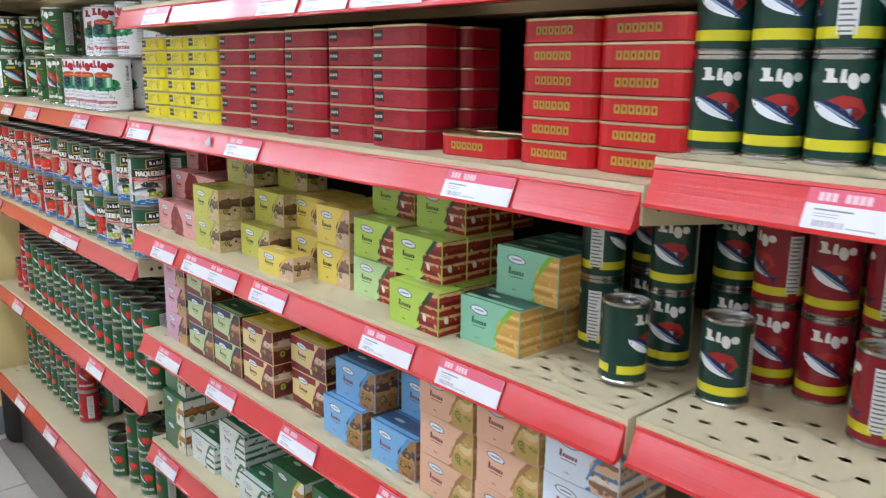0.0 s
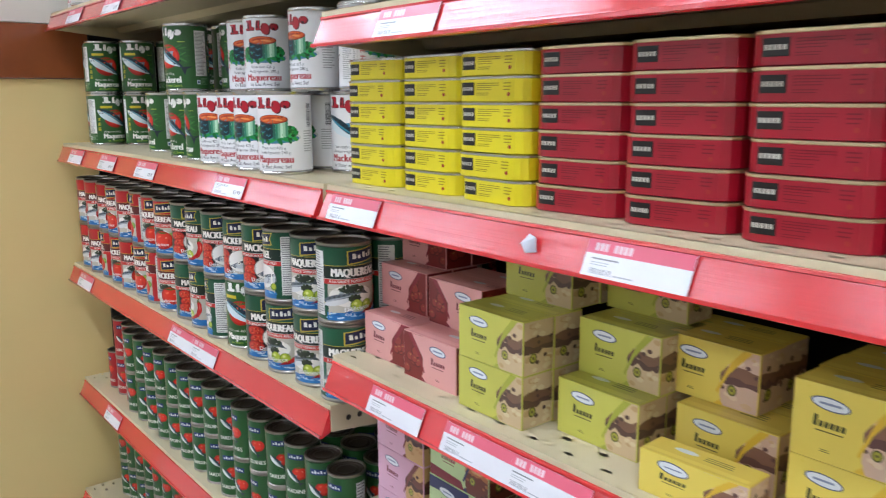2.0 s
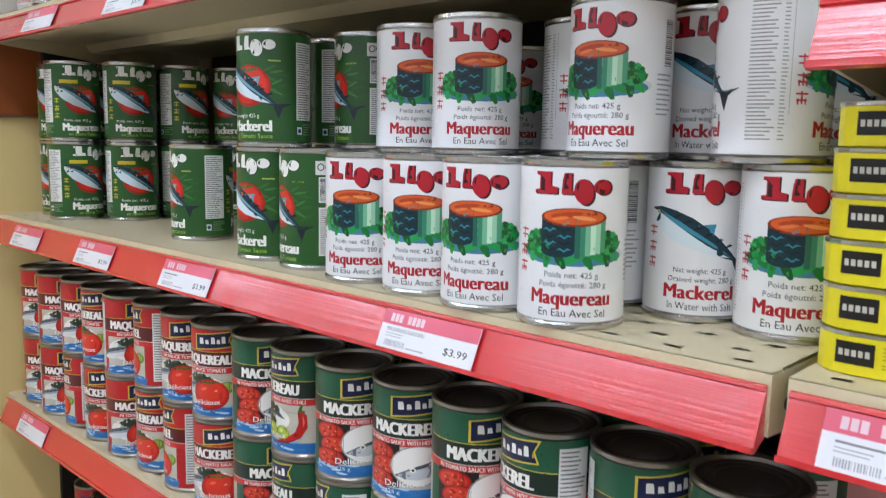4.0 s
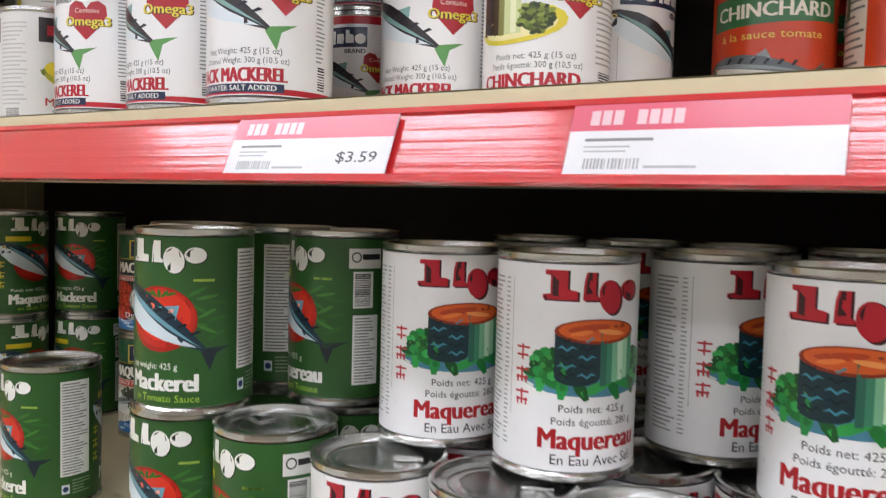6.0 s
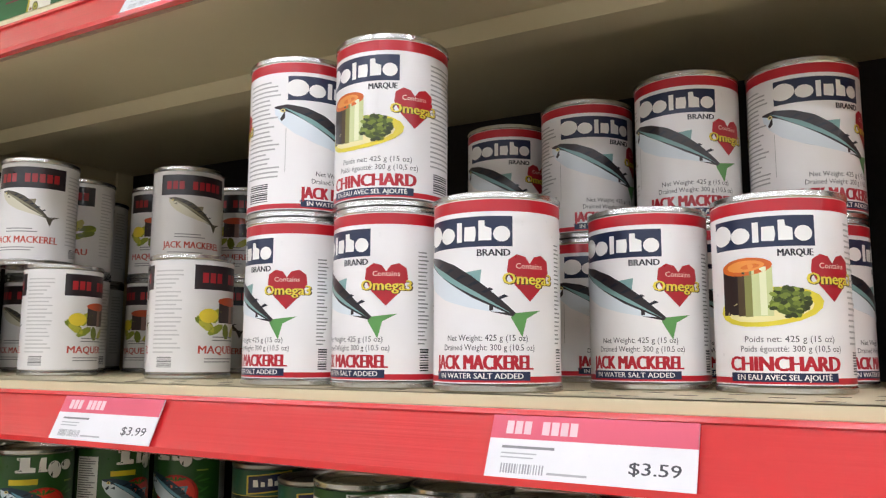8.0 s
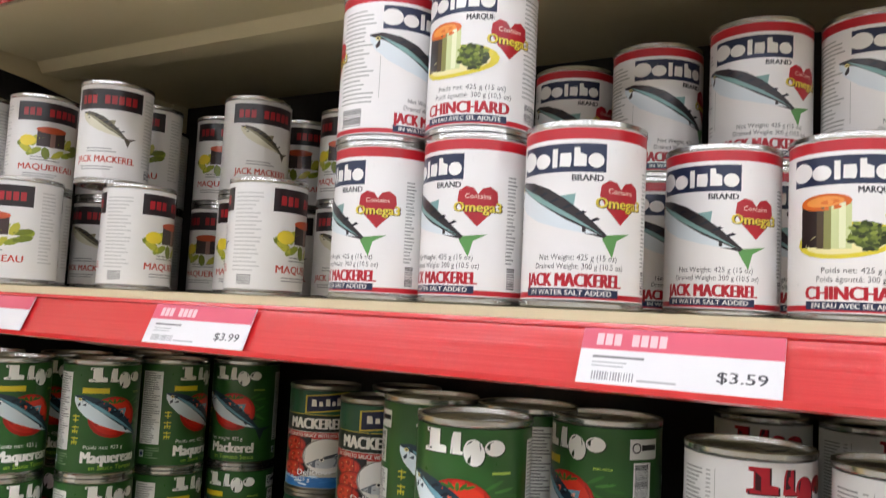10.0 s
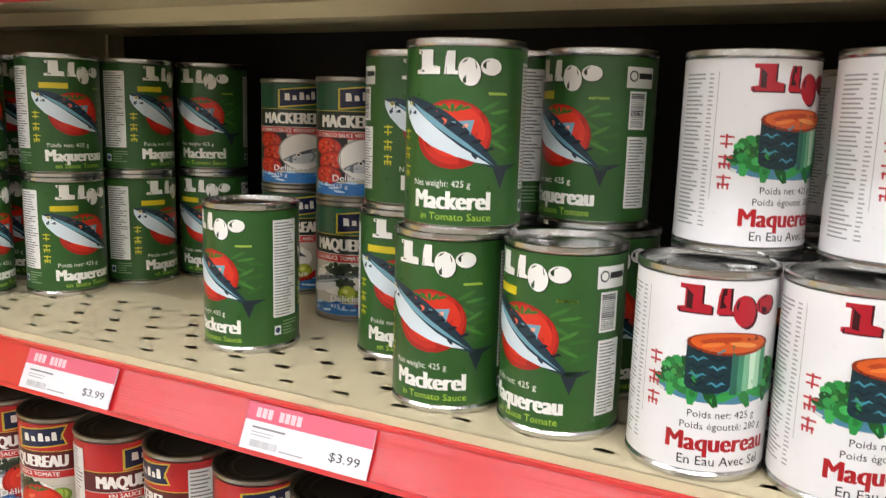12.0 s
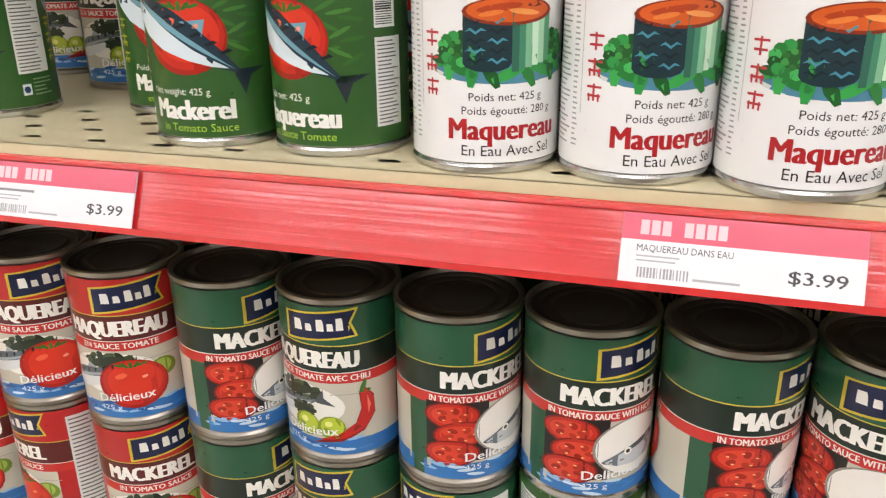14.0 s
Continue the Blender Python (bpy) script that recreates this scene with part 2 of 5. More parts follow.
def ceiling_light(x, y):
    root = tagged(new("ceiling_light"), "long white fluorescent ceiling light, switched on", "ceiling light", "ceiling lights")
    root.location = (x, y, HIGH)
    bm = bmesh.new()
    extrude_y(bm, [(-0.11, 0), (0.11, 0), (0.085, -0.05), (-0.085, -0.05)], -0.78, 0.78)
    part("housing", bm, WHITE_METAL, root)
    bm = bmesh.new()
    extrude_y(bm, [(-0.075, -0.051), (0.075, -0.051), (0.05, -0.075), (-0.05, -0.075)], -0.75, 0.75)
    part("diffuser", bm, LAMP, root)
    return root


first_light = ceiling_light(-0.3, -4.0)
for x in (-0.3, -2.1, -4.6, -7.2):
    for k in range(8):
        if (x, k) != (-0.3, 0):
            copy_thing(first_light, pose(x, -4.0 + k * 1.9, HIGH))


# ---- shelving ----
def perforated(bm, x0, x1, y0, y1, z, rows):
    """Shelf sheet with rows of slots near its front; the rest is plain."""
    px, py = 0.027, 0.05
    n = max(1, round((y1 - y0 - 0.02) / py))
    py = (y1 - y0) / n
    for r in range(rows):
        xa = x0 + 0.004 + r * px
        xb = xa + px
        cuts = [y0] + [y0 + (i + (0.5 if r % 2 else 0.0)) * py for i in range(1, n)] + [y1]
        for ya, yb in zip(cuts, cuts[1:]):
            cx, cy, hx, hy = (xa + xb) / 2, (ya + yb) / 2, 0.0034, 0.0068
            out = [bm.verts.new((x, y, z)) for x, y in ((xa, ya), (xb, ya), (xb, yb), (xa, yb))]
            hole = [bm.verts.new((cx + a * hx, cy + b * hy, z)) for a, b in ((-0.6, -1), (0.6, -1), (1, -0.4), (1, 0.4), (0.6, 1), (-0.6, 1), (-1, 0.4), (-1, -0.4))]
            for f in ((out[0], out[1], hole[1], hole[0]), (out[1], hole[2], hole[1]), (out[1], out[2], hole[3], hole[2]), (out[2], hole[4], hole[3]),
                      (out[2], out[3], hole[5], hole[4]), (out[3], hole[6], hole[5]), (out[3], out[0], hole[7], hole[6]), (out[0], hole[0], hole[7])):
                bm.faces.new(f)
    xe = x0 + 0.004 + rows * px
    for xa, xb in ((x0, x0 + 0.004), (xe, x1)):
        bm.faces.new([bm.verts.new(p) for p in ((xa, y0, z), (xb, y0, z), (xb, y1, z), (xa, y1, z))])
    return bm


def shelf(unit, top, y0, y1, front=FRONT, rows=5, channel="", back=BACK):
    """One steel shelf with its red price channel."""
    bm = bmesh.new()
    perforated(bm, front, back, y0, y1, top, rows)
    deck = part("shelf", bm, STEEL, unit)
    bm = bmesh.new()
    block(bm, front, y0, top - 0.041, front + 0.018, y1, top - 0.0008)
    part("front_lip", bm, STEEL, deck)
    bm = bmesh.new()
    block(bm, front + 0.018, y0 + 0.006, top - 0.030, back, y1 - 0.006, top - 0.024)
    part("underside", bm, STEEL, deck)
    bm = bmesh.new()
    extrude_y(bm, [(front + 0.160, top - 0.0305), (front + 0.215, top - 0.0305), (front + 0.206, top - 0.044), (front + 0.169, top - 0.044)], y0 + 0.006, y1 - 0.006)
    part("stiffener", bm, STEEL, deck)
    for ya, yb in ((y0 + 0.001, y0 + 0.004), (y1 - 0.004, y1 - 0.001)):
        bm = bmesh.new()
        extrude_y(bm, [(front + 0.004, top - 0.004), (back, top - 0.004), (back, top - 0.10), (front + 0.16, top - 0.058), (front + 0.004, top - 0.042)], ya, yb)
        for x in (0.03, 0.05):
            bmesh.ops.create_circle(bm, cap_ends=True, radius=0.0045, segments=8, matrix=Matrix.Translation((front + x, ya - 0.0004, top - 0.026)) @ Matrix.Rotation(radians(90), 4, "X"))
            for f in bm.faces:
                if len(f.verts) == 8:
                    f.material_index = 1
        part("end_bracket", bm, [STEEL, HOLE], deck)
    bm = bmesh.new()
    t = top
    extrude_y(bm, [(front - 0.0006, t - 0.0075), (front - 0.0035, t - 0.0080), (front - 0.0042, t - 0.0108), (front - 0.0026, t - 0.0120), (front - 0.0165, t - 0.0440),
                   (front - 0.0200, t - 0.0430), (front - 0.0202, t - 0.0470), (front - 0.016, t - 0.0485), (front - 0.0006, t - 0.042)], y0 + 0.002, y1 - 0.002)
    part("price_channel", bm, RED_PVC, deck, channel or "glossy red price channel")
    return deck


def shelf_unit(y0, y1, tops, base_front, label):
    unit = tagged(new("shelf_unit"), label, "shelving", "shelving along the aisle")
    unit.location = (0, 0, 0)
    # shade behind the goods is painted into this panel's colour
    part("back_panel", cube(BACK, y0, 0.1, BACK + 0.02, y1, 2.3), STEEL_SHADED, unit)
    for y in (y0 - 0.0, y1 - 0.0):
        part("upright", cube(BACK - 0.03, y - 0.012, 0, BACK - 0.001, y + 0.012, 2.3), STEEL, unit)
    for i, top in enumerate(tops):
        shelf(unit, top, y0 + 0.003, y1 - 0.003, base_front if i == 0 else FRONT)
    part("kick_plate", cube(base_front + 0.03, y0, 0.0, base_front + 0.045, y1, tops[0] - 0.05), KICK, unit)
    return unit


A_TOPS = (0.270, 0.602, 0.934, 1.261, 1.597, 1.932)
B_TOPS = (0.270, 0.499, 0.772, 1.014, 1.261, 1.490)
C_TOPS = (0.270, 0.505, 0.778, 1.019, 1.290, 1.62)
shelf_unit(1.830, 3.192, A_TOPS, 0.64, "beige steel shelf unit with red price channels, full of canned fish")
shelf_unit(0.492, 1.826, B_TOPS, 0.64, "beige steel shelf unit holding flat fish tins and cartons")
shelf_unit(-0.86, 0.488, C_TOPS, 0.64, "beige perforated steel shelf unit with canned sardines")
# assumed side panel, its near-black standing in for shade
part("end_panel", cube(0.76, 3.206, 0.1, BACK, 3.218, 2.3), STEEL_SHADED, bpy.data.objects["shelf_unit"])
bumper = bmesh.new()
lathe(bumper, [(0.0, 0.0), (0.055, 0.0), (0.062, 0.02), (0.062, 0.20), (0.05, 0.235), (0.0, 0.24)], 20)
bmesh.ops.translate(bumper, verts=bumper.verts[:], vec=(0.69, 3.165, 0.0))
tagged(part("corner_guard", bumper, RUBBER, smooth=True), "black rubber guard at the foot of the shelving", "corner guard")


# ---- the goods: canned fish ----
def block_name(a, h, u, v, w, ht):
    """A brand mark as four solid shapes of its size and colour."""
    a.poly(h, [(u + p * w, v + q * ht) for p, q in ((-0.5, 0.0), (-0.18, 0.0), (-0.18, 0.30), (-0.27, 0.36), (-0.27, 1.0), (-0.48, 1.0), (-0.48, 0.84), (-0.43, 0.82), (-0.43, 0.2), (-0.5, 0.16))])
    a.poly(h, [(u + p * w, v + q * ht) for p, q in ((-0.13, 0.0), (0.02, 0.0), (0.02, 0.14), (-0.01, 0.18), (-0.01, 0.95), (-0.10, 0.95), (-0.12, 0.66))])
    a.oval(h, u + w * 0.145, v + ht * 0.12, w * 0.122, ht * 0.58, 6, 18).oval(h, u + w * 0.385, v + ht * 0.34, w * 0.122, ht * 0.35, 0, 16)
    return a


def flag_name(a, u, v, w, ht):
    """A navy flag with a yellow edge and pale blocks."""
    f = [(-0.5, -0.5), (0.5, -0.30), (0.42, 0.10), (0.52, 0.5), (-0.5, 0.30)]
    a.poly("cdb63c", [(u + p * w * 1.09, v + q * ht * 1.16) for p, q in f]).poly("141d40", [(u + p * w, v + q * ht) for p, q in f])
    for x, wide, high in ((-0.31, 0.13, 0.36), (-0.14, 0.10, 0.24), (0.03, 0.11, 0.38), (0.17, 0.09, 0.24), (0.30, 0.10, 0.40)):
        low = -0.20 + 0.12 * (x + 0.3)
        a.poly("e9e6dc", [(u + p * w, v + q * ht) for p, q in ((x - wide / 2, low), (x + wide / 2, low + 0.01), (x + wide * 0.42, low + high * 0.7), (x + wide * 0.3, low + high), (x - wide / 2, low + high * 0.97))])
    return a


def strokes(a, h, u, v, size):
    """An upright row of three unreadable signs as short strokes."""
    for k in range(3):
        w = v - k * size * 1.25
        a.rect(h, u - size * 0.45, w + size * 0.22, u + size * 0.45, w + size * 0.34)
        a.rect(h, u - size * 0.08, w - size * 0.42, u + size * 0.05, w + size * 0.45)
        a.rect(h, u - size * 0.4, w - size * 0.22, u + size * 0.38, w - size * 0.10)
        if k:
            a.rect(h, u - size * 0.36, w - size * 0.45, u - size * 0.24, w - size * 0.05)
            a.rect(h, u + size * 0.22, w - size * 0.45, u + size * 0.33, w - size * 0.05)
    return a


FISH = [(-0.5, 0.0), (-0.43, 0.07), (-0.30, 0.12), (-0.15, 0.14), (0.0, 0.125), (0.15, 0.09), (0.28, 0.05), (0.38, 0.018), (0.38, -0.015), (0.25, -0.055), (0.12, -0.10), (-0.05, -0.14), (-0.22, -0.145), (-0.36, -0.11), (-0.45, -0.06)]
BELLY = [(-0.49, -0.012), (-0.35, 0.012), (-0.15, 0.0), (0.1, -0.02), (0.33, -0.012), (0.25, -0.055), (0.12, -0.10), (-0.05, -0.14), (-0.22, -0.145), (-0.36, -0.11), (-0.45, -0.06)]
STRIPE = [(-0.44, 0.03), (-0.2, 0.05), (0.1, 0.03), (0.36, 0.0), (0.1, 0.0), (-0.2, 0.005)]
TAIL = [(0.36, 0.0), (0.5, 0.13), (0.46, 0.02), (0.52, -0.12), (0.38, -0.03)]
FIN = [(-0.08, 0.10), (0.02, 0.2), (0.08, 0.09)]


def fish(a, u, v, size, turn, back="20304a", belly="dfe9ec", stripe="5f8fa6", tail="1d2a35"):
    a.shape(tail, u, v, size, TAIL, turn).shape(stripe, u, v, size, FIN, turn).shape(back, u, v, size, FISH, turn)
    a.shape(belly, u, v, size, BELLY, turn).shape(stripe, u, v, size, STRIPE, turn)
    for k in range(6):
        x = -0.28 + k * 0.1
        a.shape("0f1724", u, v, size, [(x, 0.05), (x + 0.02, 0.05), (x + 0.05, 0.105), (x + 0.02, 0.105)], turn)
    c, s = math.cos(radians(turn)), math.sin(radians(turn))
    a.oval("e8d98a", u - 0.42 * size * c, v - 0.42 * size * s, size * 0.02, size * 0.02, 0, 8)
    a.oval("101010", u - 0.42 * size * c, v - 0.42 * size * s, size * 0.011, size * 0.011, 0, 6)
    return a


def leaves(a, h, u, v, ru, rv, n=12, seed=1):
    rnd = random.Random(seed)
    for i in range(n):
        t = 2 * math.pi * i / n
        a.oval(h[i % len(h)], u + ru * math.cos(t), v + rv * math.sin(t), ru * 0.34, rv * 0.42, rnd.uniform(0, 180), 7)
    return a


def tomato(a, u, v, r, tall=1.0):
    a.oval("a81c0e", u, v, r, r * 0.98 * tall, 0, 24).oval("c8281a", u + r * 0.03, v + r * 0.05, r * 0.92, r * 0.89 * tall, 0, 22).oval("dc3620", u + r * 0.06, v + r * 0.10, r * 0.78, r * 0.74 * tall, 0, 20)
    a.oval("ee6a4a", u - r * 0.3, v + r * 0.4, r * 0.2, r * 0.12, 30, 8).oval("f3a48c", u + r * 0.35, v + r * 0.3, r * 0.1, r * 0.07, 30, 6)
    for k in range(5):
        a.oval("3c6b22", u + r * 0.16 * (k - 2), v + r * 0.88, r * 0.17, r * 0.06, (k - 2) * -35 + 90, 6)
    return a


def steak(a, u, v, s, rind="14323a", flesh="86b884"):
    """A round cut of fish standing on a plate of greens."""
    a.oval("d5dcd6", u, v - s * 0.30, s * 0.82, s * 0.20, 0, 22).oval("4a86a0", u, v - s * 0.33, s * 0.76, s * 0.17, 0, 22)
    leaves(a, ("177a34", "229446", "0f5a24", "2fa64e"), u, v - s * 0.23, s * 0.60, s * 0.15, 20, 3)
    for q, seed in ((-0.47, 5), (0.47, 6)):
        a.oval("1a5a26", u + s * q, v - s * 0.12, s * 0.22, s * 0.17, 20 if q > 0 else -20, 12)
        leaves(a, ("229446", "177a34", "3aae58", "0d4e1e"), u + s * q, v - s * 0.10, s * 0.18, s * 0.15, 13, seed)
        leaves(a, ("3c9442", "236f2c"), u + s * q, v - s * 0.10, s * 0.09, s * 0.08, 7, seed + 3)
    a.rect(rind, u - s * 0.44, v - s * 0.26, u + s * 0.02, v + s * 0.30).oval(rind, u - s * 0.21, v - s * 0.26, s * 0.23, s * 0.10, 0, 12)
    tones = ("2c6a58", "3f8c6c", "7cbf96", "cbeccf", "a4d6b0", "529c74")
    for k, tone in enumerate(tones):
        a.rect(tone, u + s * (0.02 + 0.07 * k), v - s * (0.36 - 0.02 * k), u + s * (0.09 + 0.07 * k), v + s * 0.30)
    for k in range(5):
        for j in range(2):
            a.shape("3f8ea2" if (k + j) % 2 else "0b1f28", u - s * (0.32 - 0.2 * j), v - s * 0.24 + k * s * 0.11, s, [(-0.10, 0.0), (-0.05, 0.045), (0.0, 0.0), (0.05, 0.045), (0.10, 0.01), (0.05, 0.015), (0.0, -0.03), (-0.05, 0.015)])
    a.oval("8a2c10", u, v + s * 0.31, s * 0.45, s * 0.155, 0, 20).oval("d85e22", u, v + s * 0.32, s * 0.41, s * 0.13, 0, 20)
    a.oval("b8401a", u - s * 0.10, v + s * 0.35, s * 0.22, s * 0.045, 8, 12).oval("ee9a52", u + s * 0.14, v + s * 0.30, s * 0.16, s * 0.032, -8, 12)
    a.oval("e8803a", u - s * 0.18, v + s * 0.29, s * 0.12, s * 0.03, 12, 10).oval("7a2810", u + s * 0.24, v + s * 0.37, s * 0.08, s * 0.02, 0, 8)
    return a


def heart(a, u, v, s):
    pts = [(0, -0.55), (0.32, -0.2), (0.48, 0.1), (0.45, 0.35), (0.28, 0.47), (0.1, 0.42), (0, 0.27), (-0.1, 0.42), (-0.28, 0.47), (-0.45, 0.35), (-0.48, 0.1), (-0.32, -0.2)]
    a.shape("b3202c", u, v, s, pts)
    a.text("f3d8c8", "Contains", u, v + s * 0.16, s * 0.12, s * 0.6)
    a.text("4a3a10", "Omega3", u + 0.0004, v - s * 0.19, s * 0.24, s * 1.12, 0.05).text("e8d34a", "Omega3", u, v - s * 0.175, s * 0.24, s * 1.12, 0.02)
    return a


def panel(a, u0, v0, u1, v1, n, seed, paper="e9e9e4", type_ink="6a6a68"):
    a.rect(paper, u0, v0, u1, v1)
    return a.lines(type_ink, u0 + 0.0015, v0 + 0.001, u1 - 0.001, v1 - 0.001, n, seed)


def art_green_mackerel(r, h):
    a, w = Art(), math.pi * r
    a.rect("2c5a26", -w, 0.0055, w, h - 0.0050)
    for face, c in ((0, 0.0), (1, w)):
        a.face(c, 1.42)
        block_name(a, "16300f", c - 0.0014, 0.0902, 0.0385, 0.0135)
        block_name(a, "f1f0e8", c - 0.002, 0.0908, 0.0385, 0.0135)
        a.rect("9db84a", c + 0.012, 0.0800, c + 0.021, 0.0815)
        for k in range(9):
            a.oval(("386f2c", "447d34", "2f6424")[k % 3], c + 0.0135 + 0.0045 * (k % 3), 0.0740 - 0.0032 * k, 0.0052, 0.0011, 35 - 22 * (k % 4), 7)
        tomato(a, c - 0.003, 0.0575, 0.0170, 1.17)
        fish(a, c - 0.0035, 0.0560, 0.069, -39, "1c3442", "d8e6ea", "6fa4b4")
        a.text("efeee6", "Net weight: 425 g" if not face else "Poids net: 425 g", c - 0.008, 0.0278, 0.0036, 0.027)
        a.text("f4f3ec", "Mackerel" if not face else "Maquereau", c - 0.003, 0.0150, 0.0104, 0.034 if not face else 0.039, 0.030)
        a.text("a9cf46", "in Tomato Sauce" if not face else "en Sauce Tomate", c - 0.001, 0.0085, 0.0042, 0.032)
        if face:
            a.rect("d6c226", c - 0.025, 0.0800, c - 0.007, 0.0850)
        strokes(a.face(c, 1.0), "cfc832", c - 0.040, 0.056, 0.0082)
    panel(a.face(0), 0.046, 0.026, 0.070, 0.099, 32, 1)
    a.rect("dfe6ea", 0.047, 0.0125, 0.053, 0.0195).oval("223a6a", 0.050, 0.016, 0.0022, 0.0022, 0, 8)
    a.lines("86a07c", 0.055, 0.0115, 0.071, 0.0235, 5, 2)
    panel(a, -0.074, 0.014, -0.056, 0.058, 22, 3)
    a.rect("ecece6", -0.074, 0.0625, -0.060, 0.0855).bars("202020", -0.073, 0.064, -0.062, 0.0845, 18, 4)
    a.rect("e6e6e0", -0.077, 0.0875, -0.054, 0.1000).oval("303030", -0.072, 0.0945, 0.0034, 0.0034, 0, 12).oval("e6e6e0", -0.072, 0.0945, 0.0025, 0.0025, 0, 12)
    a.rect("2a2a2a", -0.068, 0.0930, -0.055, 0.0965)
    return a


def art_white_mackerel(r, h):
    a, w = Art(), math.pi * r
    a.rect("efefed", -w, 0.0055, w, h - 0.0050)
    for face, c in ((0, 0.0), (1, w)):
        a.face(c, 1.38)
        block_name(a, "3c0a12", c + 0.0009, 0.0882, 0.0395, 0.0150)
        block_name(a, "b81c2c", c, 0.0890, 0.0390, 0.0142)
        if face:
            fish(a, c - 0.001, 0.0590, 0.066, -36, "16323f", "e3eef0", "3f8fa8")
        else:
            steak(a.face(c, 1.26), c + 0.0015, 0.0618, 0.0395)
        a.face(c, 1.38)
        a.text("262626", "Poids net: 425 g" if not face else "Net weight: 425 g", c + 0.001, 0.0345, 0.0037, 0.027)
        a.text("262626", "Poids égoutté: 280 g" if not face else "Drained weight: 280 g", c + 0.002, 0.0282, 0.0037, 0.034)
        a.text("b31c22", "Maquereau" if not face else "Mackerel", c + 0.001, 0.0165, 0.0098, 0.041 if not face else 0.036, 0.022)
        a.text("262626", "En Eau Avec Sel" if not face else "In Water with Salt", c + 0.002, 0.0088, 0.0050, 0.034)
        strokes(a.face(c, 1.0), "c23a40", c - 0.037, 0.062, 0.0088)
    a.face(0).lines("9c9c9a", -0.070, 0.014, -0.052, 0.099, 36, 6).lines("aaaaa8", -0.0505, 0.014, -0.0465, 0.099, 36, 16).rect("b8b8b4", -0.0447, 0.03, -0.0443, 0.099)
    a.lines("a8a8a4", 0.047, 0.03, 0.070, 0.060, 9, 7)
    a.bars("242424", 0.054, 0.064, 0.064, 0.096, 22, 8)
    return a


def art_striped_mackerel(r, h):
    a, w = Art(), math.pi * r
    a.rect("f0eeec", -w, 0.0048, w, h - 0.0042)
    a.rect("bf1f2b", -w, h - 0.0115, w, h - 0.0046).rect("bf1f2b", -w, 0.0055, w, 0.0088)
    for face, c in ((0, 0.0), (1, w)):
        a.face(c, 1.42)
        a.rect("1b2846", c - 0.033, 0.0798, c + 0.0095, 0.0968)
        pale, base = "f2f0ec", 0.0832
        # solid blocks and discs of the brand plate
        a.oval(pale, c - 0.0285, base + 0.0052, 0.0056, 0.0060, 0, 16).oval(pale, c - 0.0188, base + 0.0038, 0.0042, 0.0046, 0, 14)
        a.rect(pale, c - 0.0136, base - 0.0006, c - 0.0112, base + 0.0106)
        a.poly(pale, [(c - 0.0102, base), (c - 0.0056, base - 0.0004), (c - 0.0050, base + 0.0036), (c - 0.0054, base + 0.0080), (c - 0.0100, base + 0.0078)])
        a.poly(pale, [(c - 0.0040, base), (c + 0.0012, base), (c + 0.0012, base + 0.0066), (c - 0.0014, base + 0.0080), (c - 0.0016, base + 0.0112), (c - 0.0040, base + 0.0112)])
        a.oval(pale, c + 0.0052, base + 0.0036, 0.0034, 0.0044, 0, 14)
        a.text("26262e", "BRAND" if not face else "MARQUE", c + 0.002, 0.0745, 0.0038, 0.013, 0.02)
        heart(a.face(c, 1.1), c + 0.0215, 0.0635, 0.0255)
        a.face(c, 1.42)
        if face:
            a.oval("e3d23c", c - 0.009, 0.047, 0.021, 0.0105, 8, 18).oval("efe6a8", c - 0.009, 0.046, 0.017, 0.007, 8, 16)
            a.rect("2a1a18", c - 0.028, 0.0430, c - 0.0205, 0.0690).rect("4c3c26", c - 0.0205, 0.0422, c - 0.0175, 0.0690).rect("8a8a4c", c - 0.0175, 0.0418, c - 0.0145, 0.0690).rect("cfd79a", c - 0.0145, 0.0420, c - 0.0068, 0.0690).rect("e9ecc4", c - 0.0115, 0.0424, c - 0.0090, 0.0690)
            a.oval("d9681f", c - 0.0174, 0.0695, 0.0108, 0.0050, 4, 18).oval("ef9a44", c - 0.0174, 0.0698, 0.0080, 0.0032, 4, 14).oval("e27a2c", c - 0.0150, 0.0695, 0.0040, 0.0014, 8, 10)
            a.oval("4f6019", c - 0.0008, 0.0500, 0.0068, 0.0080, 0, 14)
            rnd = random.Random(17)
            for k in range(46):
                t, q = rnd.uniform(0, 6.28), math.sqrt(rnd.random())
                a.oval(("6f8028", "3c4a14", "87983a", "2f3a10")[k % 4], c - 0.0008 + 0.0072 * q * math.cos(t), 0.0500 + 0.0085 * q * math.sin(t), 0.0012, 0.0017, rnd.uniform(0, 180), 6)
        else:
            fish(a, c - 0.0115, 0.0565, 0.068, -34, "2a2326", "dfe8ec", "7fa7a4", "5d9a52")
        a.text("3a3a3a", "Net Weight: 425 g (15 oz)" if not face else "Poids net: 425 g (15 oz)", c - 0.0015, 0.0280, 0.0033, 0.034)
        a.text("3a3a3a", "Drained Weight: 300 g (10.5 oz)" if not face else "Poids égoutté: 300 g (10,5 oz)", c - 0.001, 0.0228, 0.0033, 0.039)
        a.text("b81d2b", "JACK MACKEREL" if not face else "CHINCHARD", c - 0.004, 0.0125, 0.0078, 0.043, 0.030)
        a.rect("1d2a4a", c - 0.0255, 0.0066, c + 0.0165, 0.0114)
        a.text("efedea", "IN WATER SALT ADDED" if not face else "EN EAU AVEC SEL AJOUTÉ", c - 0.0045, 0.0076, 0.0029, 0.036, 0.012)
